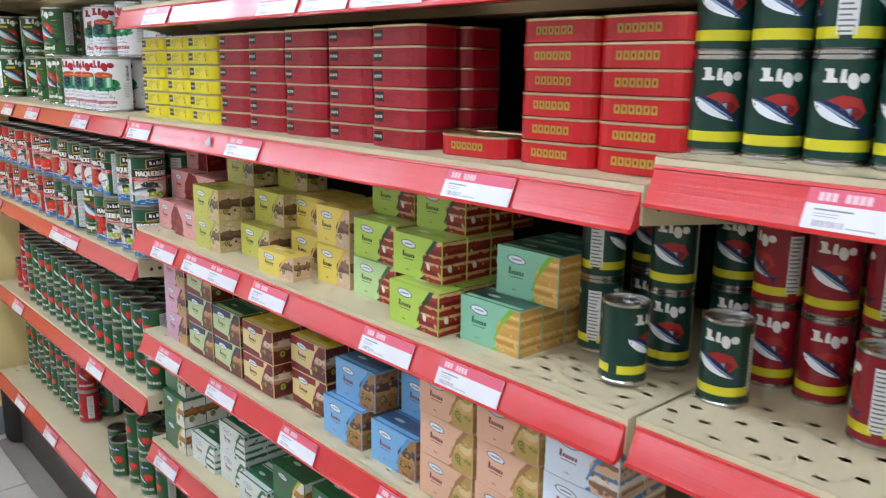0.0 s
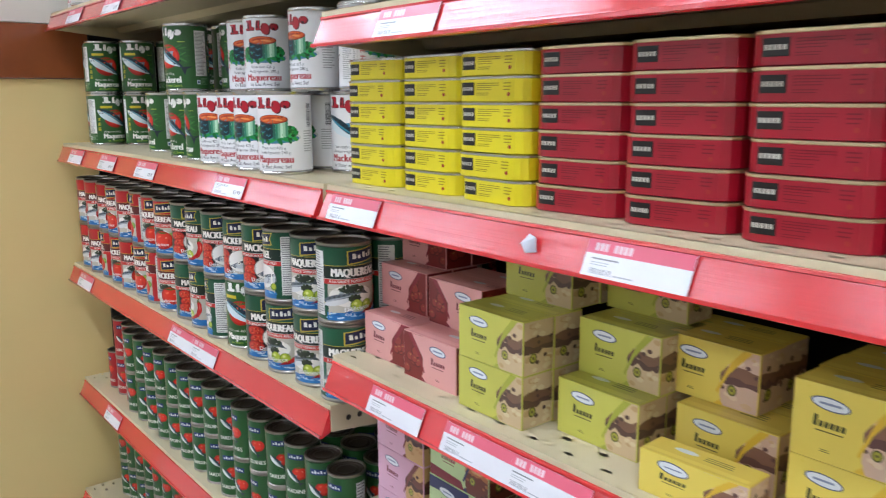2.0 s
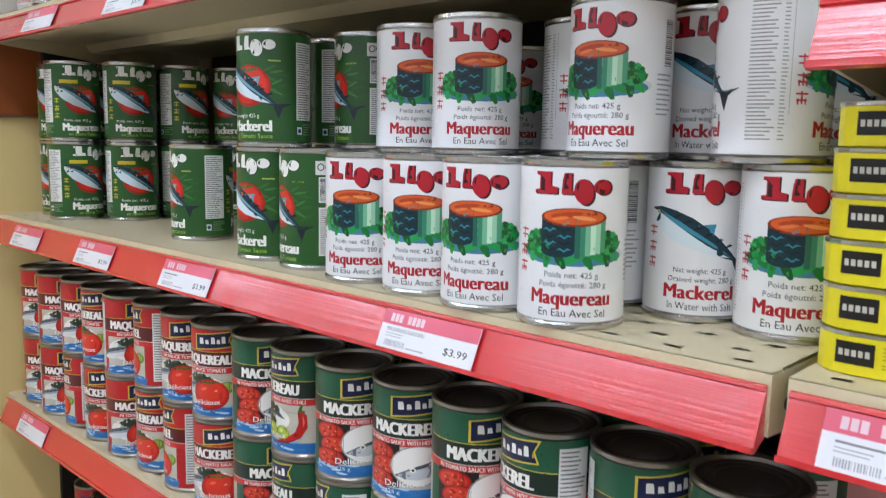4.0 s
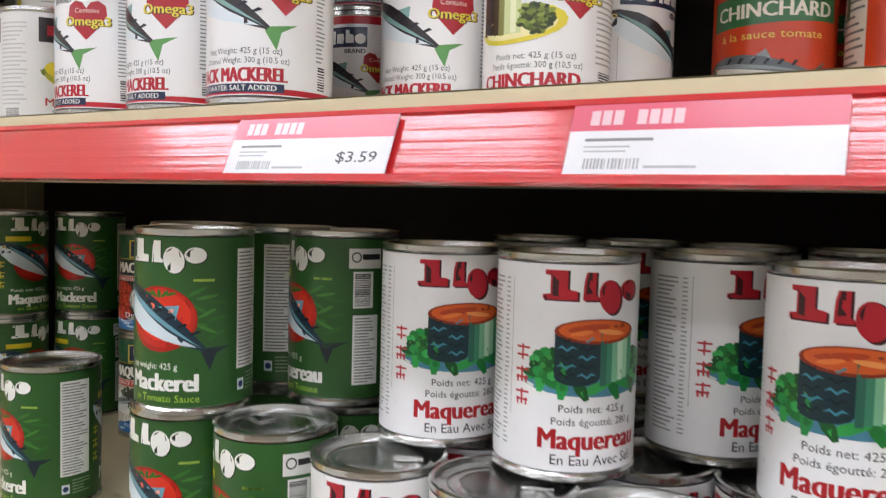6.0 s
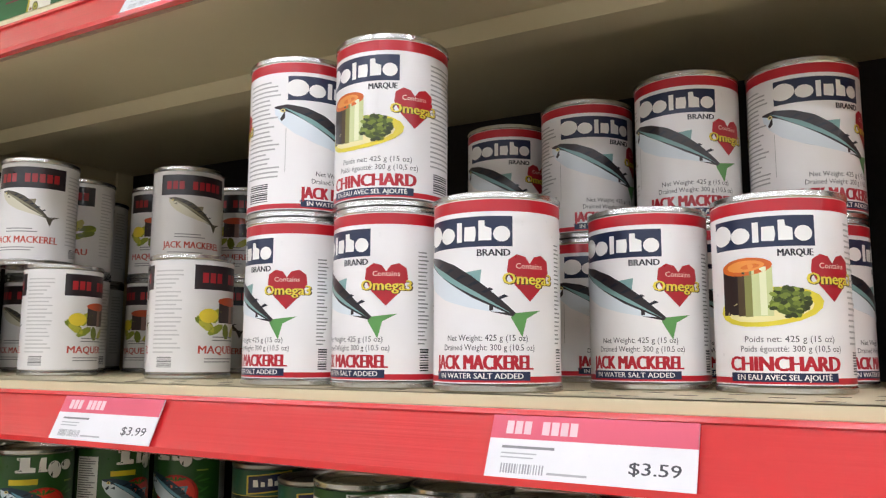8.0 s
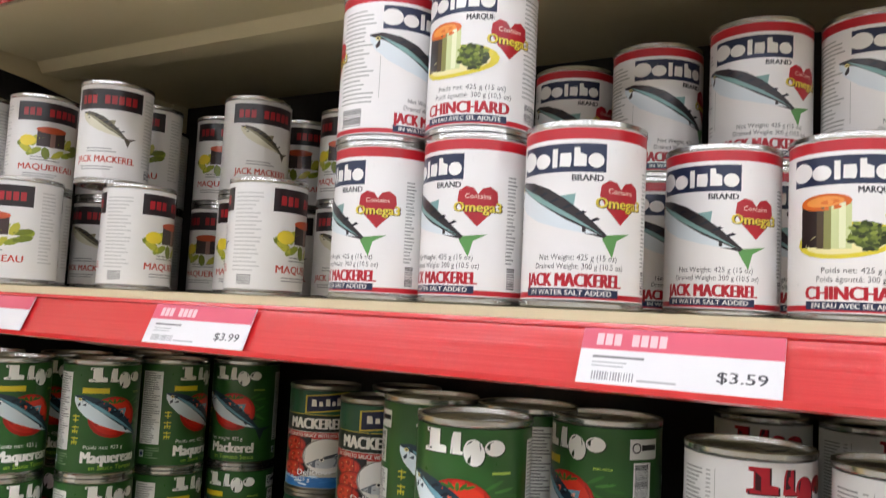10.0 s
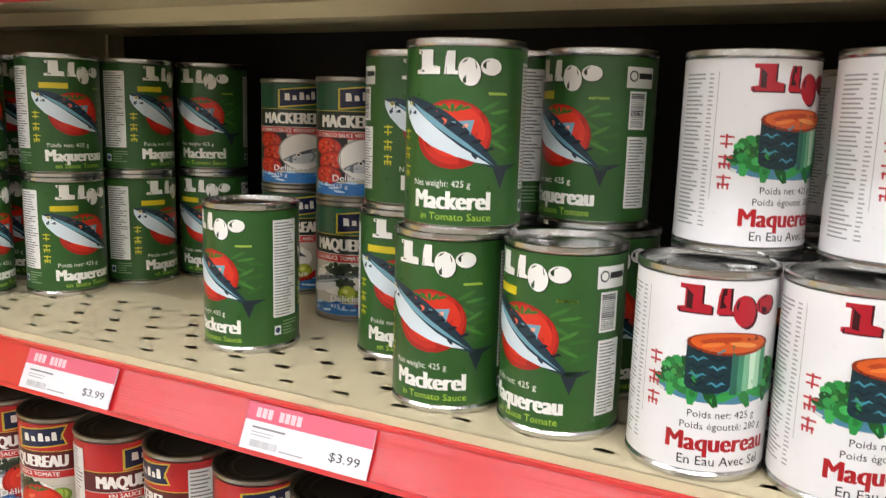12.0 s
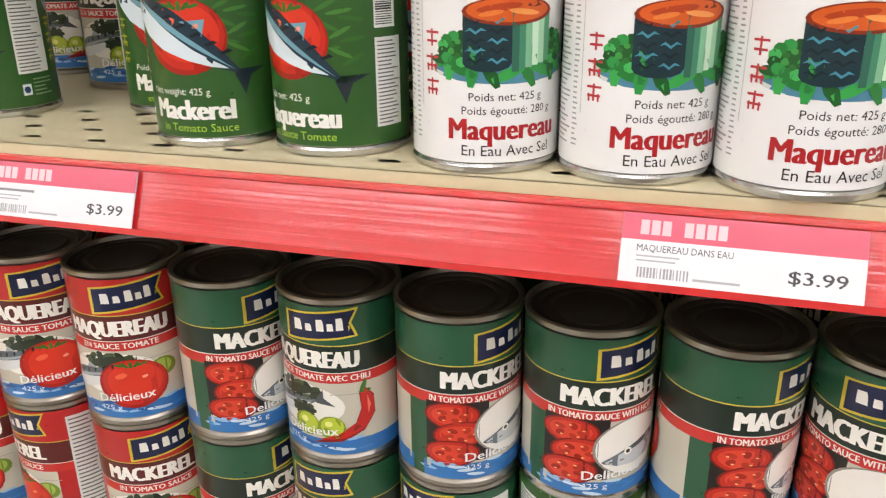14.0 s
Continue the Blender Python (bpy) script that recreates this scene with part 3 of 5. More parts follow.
    a.face(0).lines("8d8d8a", 0.044, 0.026, 0.052, 0.084, 24, 11).bars("242424", 0.0455, 0.0105, 0.052, 0.0245, 9, 12)
    a.lines("b0b0ac", -0.082, 0.026, -0.050, 0.095, 22, 13).bars("242424", -0.079, 0.0105, -0.06, 0.0235, 9, 14)
    a.rect("b8b8b4", -0.0475, 0.03, -0.0471, 0.06)
    return a


def art_black_top_mackerel(r, h):
    a, w = Art(), math.pi * r
    a.rect("e2e0dc", -w, 0.0062, w, h - 0.0052)
    for face, c in ((0, 0.0), (1, w)):
        a.face(c, 1.4)
        a.rect("241c1e", c - 0.027, 0.0795, c + 0.027, 0.1015)
        for k in range(9):
            if k != 3:
                a.rect("a8262c", c - 0.022 + k * 0.0050, 0.0855, c - 0.0182 + k * 0.0050, 0.0945)
        if face:
            fish(a, c, 0.061, 0.050, -38, "4a4434", "d2cdb4", "8a8468", "4a4434")
        else:
            leaves(a, ("8c9a2c", "6d7a1e", "b5b23a"), c + 0.002, 0.050, 0.022, 0.008, 14, 4)
            a.rect("3a2c2a", c - 0.010, 0.05, c + 0.012, 0.069).rect("8c6a60", c + 0.0, 0.0495, c + 0.004, 0.069)
            a.oval("c4552f", c + 0.001, 0.0695, 0.012, 0.004, 0, 14).oval("e6cf3a", c - 0.017, 0.056, 0.0065, 0.0065)
        a.lines("8d8d8a", c - 0.014, 0.033, c + 0.014, 0.039, 2, 3)
        a.text("c04a3a", "MAQUEREAU" if not face else "JACK MACKEREL", c, 0.0225, 0.0070, 0.046, 0.015)
        a.lines("8d8d8a", c - 0.019, 0.014, c + 0.019, 0.0195, 2, 4)
    a.face(0).lines("c2c0bc", 0.046, 0.022, 0.064, 0.098, 20, 5).lines("c2c0bc", -0.076, 0.022, -0.045, 0.098, 20, 6)
    a.bars("3a3a3a", -0.07, 0.0105, -0.055, 0.02, 8, 7)
    return a


def art_tomato_mackerel(top, band):
    hot = top.startswith("2")

    def draw(r, h):
        a, w = Art(), math.pi * r
        a.rect(top, -w, 0.0062, w, h - 0.0052)
        a.rect("c8b548", -w, 0.0806, w, 0.0813).rect(band, -w, 0.0630, w, 0.0806)
        a.rect("c9302a", -w, 0.0560, w, 0.0630).rect("e0dccf", -w, 0.0627, w, 0.0633)
        rnd = random.Random(8)
        for face, c in ((0, 0.0), (1, w)):
            a.face(c, 1.4)
            wide = 0.048 if face else 0.0270
            a.rect("c4bfae", c - 0.0275, 0.0130, c + wide, 0.0560).rect("2f74b4", c - 0.0290, 0.0062, c + wide + 0.0015, 0.0170)
            flag_name(a, c + 0.009, 0.0935, 0.0305, 0.0200)
            a.text("f2efe6", "MACKEREL" if not face else "MAQUEREAU", c + 0.001, 0.0665, 0.0108, 0.043 if not face else 0.048, 0.034)
            long_name = ("IN TOMATO SAUCE WITH HOT CHILLI", "À LA SAUCE TOMATE AVEC CHILI") if hot else ("IN TOMATO SAUCE", "EN SAUCE TOMATE")
            a.text("efece2", long_name[face], c + 0.002, 0.0577, 0.0038, 0.056 if hot else 0.036, 0.014)
            greens = ("2c3626", "3a4a2c", "1f2a1a", "46553a")
            silver = ("5f686e", "d9dbd9", "a4acb0", "4a5054")
            if hot and not face:
                a.rect("1d1816", c - 0.0275, 0.0185, c - 0.001, 0.0575)
                for k in range(3):
                    tu, tv = c - 0.0165 + (k % 2) * 0.0035, 0.0490 - k * 0.0125
                    a.oval("7c140c", tu, tv, 0.0118, 0.0088, 16 * (k % 2), 18).oval("c02a1c", tu, tv, 0.0108, 0.0078, 16 * (k % 2), 18).oval("d8452e", tu, tv, 0.0088, 0.0060, 0, 16)
                    for q in range(5):
                        t = 1.257 * q + k
                        a.oval("a01e12" if q % 2 else "b6301c", tu + 0.0050 * math.cos(t), tv + 0.0034 * math.sin(t), 0.0023, 0.0016, math.degrees(t) + 20, 9)
                        a.oval("ecb07c", tu + 0.0056 * math.cos(t + 0.3), tv + 0.0038 * math.sin(t + 0.3), 0.0007, 0.0005, 0, 6)
                a.oval("8f8a80", c + 0.0105, 0.0385, 0.0180, 0.0185, 0, 26).oval("eeebe2", c + 0.0110, 0.0385, 0.0174, 0.0179, 0, 26)
                # the head of a silver fish
                head = [(-0.50, -0.10), (-0.30, 0.04), (-0.05, 0.17), (0.25, 0.27), (0.50, 0.33), (0.52, -0.05), (0.25, -0.16), (-0.05, -0.22), (-0.30, -0.20)]
                a.shape("6d767c", c + 0.0125, 0.0335, 0.0330, head).shape("c9cdcd", c + 0.0125, 0.0328, 0.0300, head)
                a.shape("4e565c", c + 0.0125, 0.0335, 0.0330, [(-0.30, 0.04), (-0.05, 0.17), (0.25, 0.27), (0.50, 0.33), (0.50, 0.20), (0.2, 0.14), (-0.1, 0.06)])
                a.shape("8b9498", c + 0.0125, 0.0335, 0.0330, [(0.10, 0.16), (0.18, 0.02), (0.10, -0.16), (0.15, -0.16), (0.24, 0.02), (0.16, 0.17)])
                a.shape("59544e", c + 0.0125, 0.0335, 0.0330, [(-0.49, -0.11), (-0.2, -0.08), (-0.2, -0.10), (-0.45, -0.14)])
                a.oval("f2efe2", c + 0.0075, 0.0352, 0.0019, 0.0024, 0, 12).oval("14181c", c + 0.0075, 0.0352, 0.0010, 0.0013, 0, 8)
                a.oval("7f9a2a", c + 0.0255, 0.0240, 0.0038, 0.0056, 0, 12).oval("b9c63c", c + 0.0258, 0.0246, 0.0026, 0.0042, 0, 10)
            else:
                a.oval("ece9df", c - 0.004, 0.0395, 0.0225, 0.0150, 0, 22).rect("a9a494", c - 0.0275, 0.0480, c + 0.0285, 0.0486)
                leaves(a, greens, c - 0.004, 0.0485, 0.0100, 0.0045, 13, 7)
                a.oval("2c3626", c - 0.004, 0.0485, 0.009, 0.0035, 12, 10)
                fish(a, c - 0.012, 0.0370, 0.050, 20, *silver)
                if hot:
                    leaves(a, greens, c - 0.001, 0.0360, 0.0052, 0.0042, 9, 2)
                    a.oval("2c3626", c - 0.001, 0.0360, 0.0045, 0.0036, 0, 10)
                    for du, dv, rr in ((0.0005, 0.0265, 0.0082), (0.0120, 0.0255, 0.0080)):
                        a.oval("7d9422", c + du, dv, rr * 0.78, rr, 0, 16).oval("b5c63a", c + du + 0.0004, dv + 0.0006, rr * 0.64, rr * 0.84, 0, 14).oval("e3e88c", c + du - 0.001, dv + 0.0026, rr * 0.22, rr * 0.26, 0, 8)
                    pepper = [(0.06, 0.5), (0.17, 0.32), (0.18, 0.0), (0.05, -0.28), (-0.2, -0.45), (-0.55, -0.5), (-0.25, -0.34), (-0.05, -0.14), (0.02, 0.12), (0.0, 0.4)]
                    a.shape("8a1010", c + 0.0245, 0.0335, 0.0390, pepper).shape("c4201c", c + 0.0250, 0.0340, 0.0350, pepper)
                    a.shape("ea7a66", c + 0.0268, 0.0370, 0.0250, [(0.05, 0.4), (0.11, 0.1), (0.06, -0.15), (0.05, 0.1)])
                    a.oval("3c6a24", c + 0.0265, 0.0530, 0.0012, 0.0048, -14, 8).oval("3c6a24", c + 0.0272, 0.0500, 0.0028, 0.0014, 0, 8)
                else:
                    a.oval("6d8a2a", c + 0.0205, 0.0400, 0.0062, 0.0070, 0, 14).oval("9ab84a", c + 0.0200, 0.0408, 0.0045, 0.0050, 0, 12)
                    tomato(a, c + 0.0060, 0.0315, 0.0160, 1.15)
            for k in range(14):
                u = c - 0.027 + k * 0.0041
                a.oval(rnd.choice(("3a7fbe", "8fbbdc", "1f5d9c", "c2dbea")), u, rnd.uniform(0.0085, 0.0185), 0.0042, 0.0011, rnd.uniform(-16, 16), 8)
            a.text("f2f2ee", "Delicious" if not face else "Délicieux", c + 0.002, 0.0185, 0.0058, 0.026, 0.01, slope=0.08).text("e8eef2", "425 g", c - 0.006, 0.0128, 0.0034)
        panel(a.face(0), 0.050, 0.012, 0.073, 0.100, 26, 4, "dcdcd6")
        return a
    return draw


def art_orange(r, h):
    a, w = Art(), math.pi * r
    a.rect("d0421c", -w, 0.0062, w, h - 0.0052)
    for face, c in ((0, 0.0), (1, w)):
        a.face(c, 1.3).rect("c43018", c - 0.03, 0.08, c + 0.035, 0.1).oval("e9e2d2", c + 0.014, 0.092, 0.02, 0.0075, 0, 20)
        a.rect("b8452a", c + 0.004, 0.0895, c + 0.026, 0.094)
        a.poly("2f6a3c", [(c - 0.026, 0.060), (c + 0.04, 0.063), (c + 0.04, 0.082), (c - 0.026, 0.079)])
        a.text("ece6d6", "CHINCHARD", c + 0.007, 0.0655, 0.0088, 0.058, 0.02)
        a.text("e8d05a", "à la sauce tomate", c + 0.006, 0.0525, 0.0048, 0.05)
        fish(a, c + 0.002, 0.034, 0.062, -6, "5d6468", "d9d6cc", "8d9598", "5d6468")
        a.lines("e8c8b4", c - 0.025, 0.011, c + 0.025, 0.02, 2, 3)
    panel(a.face(0), -0.075, 0.02, -0.05, 0.095, 16, 5, "d9d0c4")
    return a


def art_small_sardine(base, accent, name_ink, band=""):
    def draw(r, h):
        a, w = Art(), math.pi * r
        a.rect(base, -w, 0.0055, w, h - 0.0048)
        for face, c in ((0, 0.0), (1, w)):
            a.face(c, 1.25)
            if band:
                block_name(a, "e8e6de", c, 0.072, 0.031, 0.012)
                a.rect(band, c - 0.030, 0.0130, c + 0.030, 0.0230)
                a.shape("b8302a", c - 0.001, 0.047, 0.042, [(-0.3, 0.2), (0.0, 0.34), (0.28, 0.28), (0.42, 0.0), (0.2, -0.1), (-0.1, 0.0)])
                a.oval("a82c28", c + 0.002, 0.0500, 0.0130, 0.0110, -12, 16).oval("7c1a1c", c + 0.006, 0.0470, 0.0060, 0.0050, 0, 12)
                fish(a, c - 0.001, 0.0430, 0.049, -34, "1f2d58", "eef2f4", "8fa8c4", "1f2d58")
            else:
                a.rect("22356e", c - 0.012, 0.078, c + 0.012, 0.088)
                for k in range(5):
                    a.rect("dfe2ea", c - 0.0095 + k * 0.0041, 0.0805, c - 0.0068 + k * 0.0041, 0.0835 + (0.002 if k % 2 else 0.0))
                tomato(a, c + 0.006, 0.054, 0.0115)
                fish(a, c - 0.003, 0.047, 0.036, -48, "2c3a44", "dfe4e2", "7d9098", "2c3a44")
                a.text(name_ink, "SARDINES", c, 0.018, 0.0072, 0.036, 0.02)
        panel(a.face(0), w * 0.40, 0.016, w * 0.60, h - 0.015, 14, 6, "dcdcd8")
        return a
    return draw


SMALL_H, SARD_H = 0.096, 0.104
# girth and height of the large cans
GIRTH = {"striped": (1.075, 1.08), "orange": (1.075, 1.08), "green": (1.11, 1.16), "white": (1.11, 1.14), "nured": (1.09, 1.08), "nugreen": (1.09, 1.08)}
# kind: radius, height, artwork, lid, name, label, category
KINDS = {
    "green": (0.0375, 0.111, art_green_mackerel, TIN, "mackerel_can", "green labelled can of mackerel in tomato sauce", "fish can"),
    "white": (0.0375, 0.111, art_white_mackerel, TIN, "mackerel_can", "white labelled can of mackerel with red lettering", "fish can"),
    "striped": (0.0375, 0.111, art_striped_mackerel, TIN, "jack_mackerel_can", "white can of jack mackerel with red stripes and a heart", "fish can"),
    "blacktop": (0.0375, 0.111, art_black_top_mackerel, TIN, "mackerel_can", "white mackerel can with a black band at its top", "fish can"),
    "nured": (0.0375, 0.111, art_tomato_mackerel("b82626", "5a1c1a"), TIN_DARK, "mackerel_can", "red can of mackerel in tomato sauce, dark lid", "fish can"),
    "nugreen": (0.0375, 0.111, art_tomato_mackerel("22553a", "1a2a20"), TIN_DARK, "mackerel_can", "dark green can of mackerel with hot chilli, dark lid", "fish can"),
    "orange": (0.0375, 0.111, art_orange, TIN, "jack_mackerel_can", "orange-red can of jack mackerel in tomato sauce", "fish can"),
    "sardgreen": (0.0305, SARD_H, art_small_sardine("2a5a2c", "22356e", "e6e6dc"), TIN_DARK, "sardine_can", "narrow green can of sardines with a tomato", "fish can"),
    "sardred": (0.0305, SARD_H, art_small_sardine("a81f26", "22356e", "e6e6dc"), TIN_DARK, "sardine_can", "narrow red can of sardines with a tomato", "fish can"),
    "bandgreen": (0.0272, SMALL_H, art_small_sardine("173c30", "", "", "d8d022"), TIN, "sardine_can", "narrow dark green sardine can with a yellow band", "fish can"),
    "bandred": (0.0272, SMALL_H, art_small_sardine("8a1824", "", "", "d8d022"), TIN, "sardine_can", "narrow dark red sardine can with a yellow band", "fish can"),
}
FIRST = {}


def can(kind, x, y, z, turn=0.0, group="", lean=0.0):
    """A can standing at x, y on z, its printed front turned from the aisle (-x) by turn degrees."""
    at = pose(x, y, z, lean, 0, turn)
    if kind in FIRST:
        ob = copy_thing(FIRST[kind], at)
    else:
        r, h, draw, lid, name, label, category = KINDS[kind]
        ob = tagged(new(name), label, category)
        k, tall = GIRTH.get(kind, (1.0, 1.0))
        rim = r + 0.0006
        bm = bmesh.new()
        lathe(bm, [(0.0, 0.0035), (r - 0.006, 0.0035), (r - 0.0045, 0.0006), (r - 0.001, 0.0), (rim, 0.0008), (rim, 0.0034), (r - 0.0008, 0.0050), (r - 0.0008, h - 0.0052),
                   (rim, h - 0.0034), (rim, h - 0.0006), (r - 0.0006, h), (r - 0.0022, h - 0.0004), (r - 0.0026, h - 0.0035)], 36)
        part("body", bm, TIN if lid is TIN else TIN_BROWN, ob, smooth=True)
        bm = bmesh.new()
        lathe(bm, [(r - 0.0025, h - 0.0034), (r - 0.006, h - 0.0042), (r - 0.0085, h - 0.0036), (r - 0.010, h - 0.0044), (r - 0.014, h - 0.0044),
                   (r - 0.0155, h - 0.0036), (r - 0.017, h - 0.0040), (0.0, h - 0.0038)], 36)
        if lid is TIN:
            block(bm, -0.006, -0.004 - r * 0.55, h - 0.0038, 0.006, 0.012 - r * 0.55, h - 0.0026, 0.0004)
        part("lid", bm, lid, ob, smooth=True)
        art = draw(r, h)
        part("label", wrapped(art, r), art.paints(), ob, smooth=True)
        for piece in ob.children:
            piece.data.transform(Matrix.Diagonal((k, k, tall, 1)))
        ob.matrix_basis = at
        FIRST[kind] = ob
    if group:
        ob["group"] = group
    return ob


rand = random.Random(4)


def near(a, s=8):
    return a + rand.uniform(-s, s)


# top shelf of canned jack mackerel
z5 = A_TOPS[4]
H = 0.111 * 1.08
JM = "jack mackerel cans on the shelf"
for x, y, turn in ((0.718, 2.521, -9), (0.716, 2.437, -7), (0.709, 2.351, 19), (0.802, 2.279, 8), (0.790, 2.192, 196)):
    can("striped", x, y, z5, turn, JM)
for x, y, turn in ((0.718, 2.522, 95), (0.716, 2.438, 200)):
    can("striped", x, y, z5 + H, turn, JM)
for x, y, low, up in ((0.952, 2.455, 20, 35), (0.918, 2.362, 60, 58), (0.89, 2.268, 50, 24), (0.905, 2.183, 90, 48)):
    can("striped", x, y, z5, low, JM)
    can("striped", x, y, z5 + H, up, JM)
for x, y in ((1.03, 2.46), (1.0, 2.37), (0.80, 2.56), (0.88, 2.56)):
    can("striped", x, y, z5, near(30, 60), JM)
for x, y in ((0.915, 2.075), (0.915, 1.990), (0.915, 1.905), (1.0, 2.032), (1.0, 1.947)):
    can("orange", x, y, z5, near(15, 25), "orange cans on the shelf")
    can("orange", x, y, z5 + H, near(15, 25), "orange cans on the shelf")
BT = "black-topped cans on the shelf"
for x, y, turn in ((0.771, 2.880, 115), (0.778, 2.700, 108), (0.700, 2.975, 15)):
    can("blacktop", x, y, z5, turn, BT)
can("blacktop", 0.762, 2.918, z5 + 0.111, 218, BT)
for x, y, low, up in ((0.865, 2.806, 30, 238), (0.925, 2.915, 20, 38), (0.765, 3.055, 42, 70), (0.852, 3.045, 205, 20), (0.845, 2.965, 205, 20), (0.94, 3.06, 20, 20), (0.975, 2.83, 190, 30), (1.01, 2.97, 20, 30), (1.04, 2.89, 20, 200),
                      (1.0, 2.67, 10, 30), (0.93, 2.62, 200, 20), (0.735, 3.135, 20, 15), (0.95, 2.735, 205, 15)):
    can("blacktop", x, y, z5, low, BT)
    can("blacktop", x, y, z5 + 0.111, up, BT)

# green and white mackerel
z4 = A_TOPS[3]
H, WH = 0.111 * 1.16, 0.111 * 1.14
GM, WM = "green mackerel cans on the shelf", "white mackerel cans on the shelf"
for x, y, up_x, up_y, low, up in ((0.726, 2.442, 0.722, 2.433, 12, 20), (0.809, 2.527, 0.809, 2.522, 212, 60), (0.822, 2.436, 0.822, 2.436, -50, -52), (0.810, 2.352, 0.806, 2.362, 205, 160)):
    can("green", x, y, z4, low, GM)
    can("green", up_x, up_y, z4 + H, up, GM)
can("green", 0.724, 2.355, z4, 166, GM)
can("green", 0.757, 2.656, z4, -5, GM)
for x, y, low in ((0.712, 2.260, 28), (0.712, 2.175, 28), (0.704, 2.092, 16), (0.704, 2.008, 32), (0.802, 1.951, 208), (0.790, 1.867, 22), (0.80, 2.120, 60), (0.798, 2.24, 40), (0.800, 2.036, -30)):
    can("white", x, y, z4, low, WM)
for x, y, t in ((0.772, 2.252, 48), (0.760, 2.160, 44), (0.764, 2.008, 2), (0.84, 2.09, 60), (0.85, 1.968, 195), (0.868, 1.880, 200), (0.782, 1.890, 105)):
    can("white", x, y, z4 + WH, t, WM)
for x, y, low, up in ((0.738, 3.030, 290, 275), (0.805, 2.962, 266, 260), (0.890, 2.940, 285, 285), (0.968, 2.895, 212, 32), (0.84, 3.06, 20, 30), (0.93, 3.03, 15, 20), (0.76, 3.12, 20, 50)):
    can("green", x, y, z4, low, GM)
    can("green", x, y, z4 + H, up, GM)
for x, y in ((0.893, 2.634), (0.955, 2.755), (1.015, 2.68)):
    can("nugreen", x, y, z4, 200, GM)
    can("nugreen", x, y, z4 + 0.111 * 1.08, 22, GM)
for x in (0.893, 0.982):
    for y in (2.275, 2.187, 2.099, 2.011, 1.923):
        can("white", x, y, z4, near(30, 40), WM)
        if x > 0.9:
            can("white", x, y, z4 + WH, near(30, 40), WM)

# mackerel in tomato sauce
z3 = A_TOPS[2]
H = 0.111 * 1.08
NM = "tomato mackerel cans on the shelf"
UPPER = (260, 218, -32, 48, 28, 46, 166, 58, 196, 210, -34, 245, 180, 240, 70, 60)
LOWER = (250, 210, 200, 60, 225, -44, 150, 70, 30, -34, 180, 65, 25, -30, 245, 60)
for i in range(16):
    y = 1.8585 + i * 0.0835
    kind = "nugreen" if i < 8 else "nured"
    for row in range(4):
        x = 0.713 + row * 0.0835 + (0.003 * math.sin(i * 2.1) if row == 0 else 0)
        for tier in (0, 1):
            k = "green" if (i, row, tier) == (4, 0, 0) else kind
            turn = (LOWER, UPPER)[tier][i] if row == 0 else rand.uniform(0, 360)
            can(k, x, y, z3 + tier * H, turn + rand.uniform(-2, 2), NM)

# narrow sardine cans
z2 = A_TOPS[1]
SM = "narrow sardine cans on the shelf"
for i in range(18):
    y = 1.868 + i * 0.0700
    for row in range(3):
        kind = "sardred" if i >= 15 else "sardgreen"
        x = 0.712 + row * 0.0685 + (0.018 if i >= 15 else 0.0)
        for tier in (0, 1):
            if i == 17 and tier:
                continue
            can(kind, x, y, z2 + tier * SARD_H, near(25, 30), SM)
z1 = A_TOPS[0]
for i in range(9):
    for row in range(4):
        for tier in (0, 1):
            kind = "sardred" if i == 0 and row == 0 else "sardgreen"
            can(kind, 0.745 + row * 0.068, 2.54 + i * 0.068, z1 + tier * SARD_H, near(25, 40), SM)
for x, y in ((0.72, 2.21), (0.70, 2.13), (0.77, 2.15), (0.72, 2.06), (0.78, 2.07), (0.72, 1.98), (0.79, 1.99), (0.73, 1.90)):
    can("sardgreen", x, y, z1, near(25, 40), SM)
    if y < 2.1:
        can("sardgreen", x, y, z1 + SARD_H, near(25, 40), SM)

# sardines with the yellow band
CB = "yellow-banded sardine cans"
zc = C_TOPS[3]
can("bandgreen", 0.749, 0.563, zc, 100, CB)
can("bandgreen", 0.782, 0.454, zc, 14, CB)
for kind, x, y, low, up in (("bandgreen", 0.815, 0.648, -70, -72), ("bandgreen", 0.830, 0.556, 30, 25), ("bandgreen", 0.905, 0.515, 28, 20), ("bandred", 0.874, 0.447, 20, -30),
                            ("bandred", 0.868, 0.385, 30, 24), ("bandred", 0.870, 0.323, 20, -78), ("bandred", 0.83, 0.235, 25, 30), ("bandred", 0.95, 0.36, 20, 20), ("bandgreen", 0.90, 0.63, 20, 20)):
    can(kind, x, y, zc, low, CB)
    can(kind, x, y, zc + SMALL_H, up, CB)
can("bandred", 0.806, 0.302, zc, -72, CB)
zc = C_TOPS[4]
for i in range(9):
    for row in range(2):
        for tier in (0, 1):
            can("bandgreen", 0.748 + row * 0.062, 0.470 - i * 0.0600, zc + tier * SMALL_H, near(22, 14) + (260 if (i, tier) == (2, 1) else 0), CB)


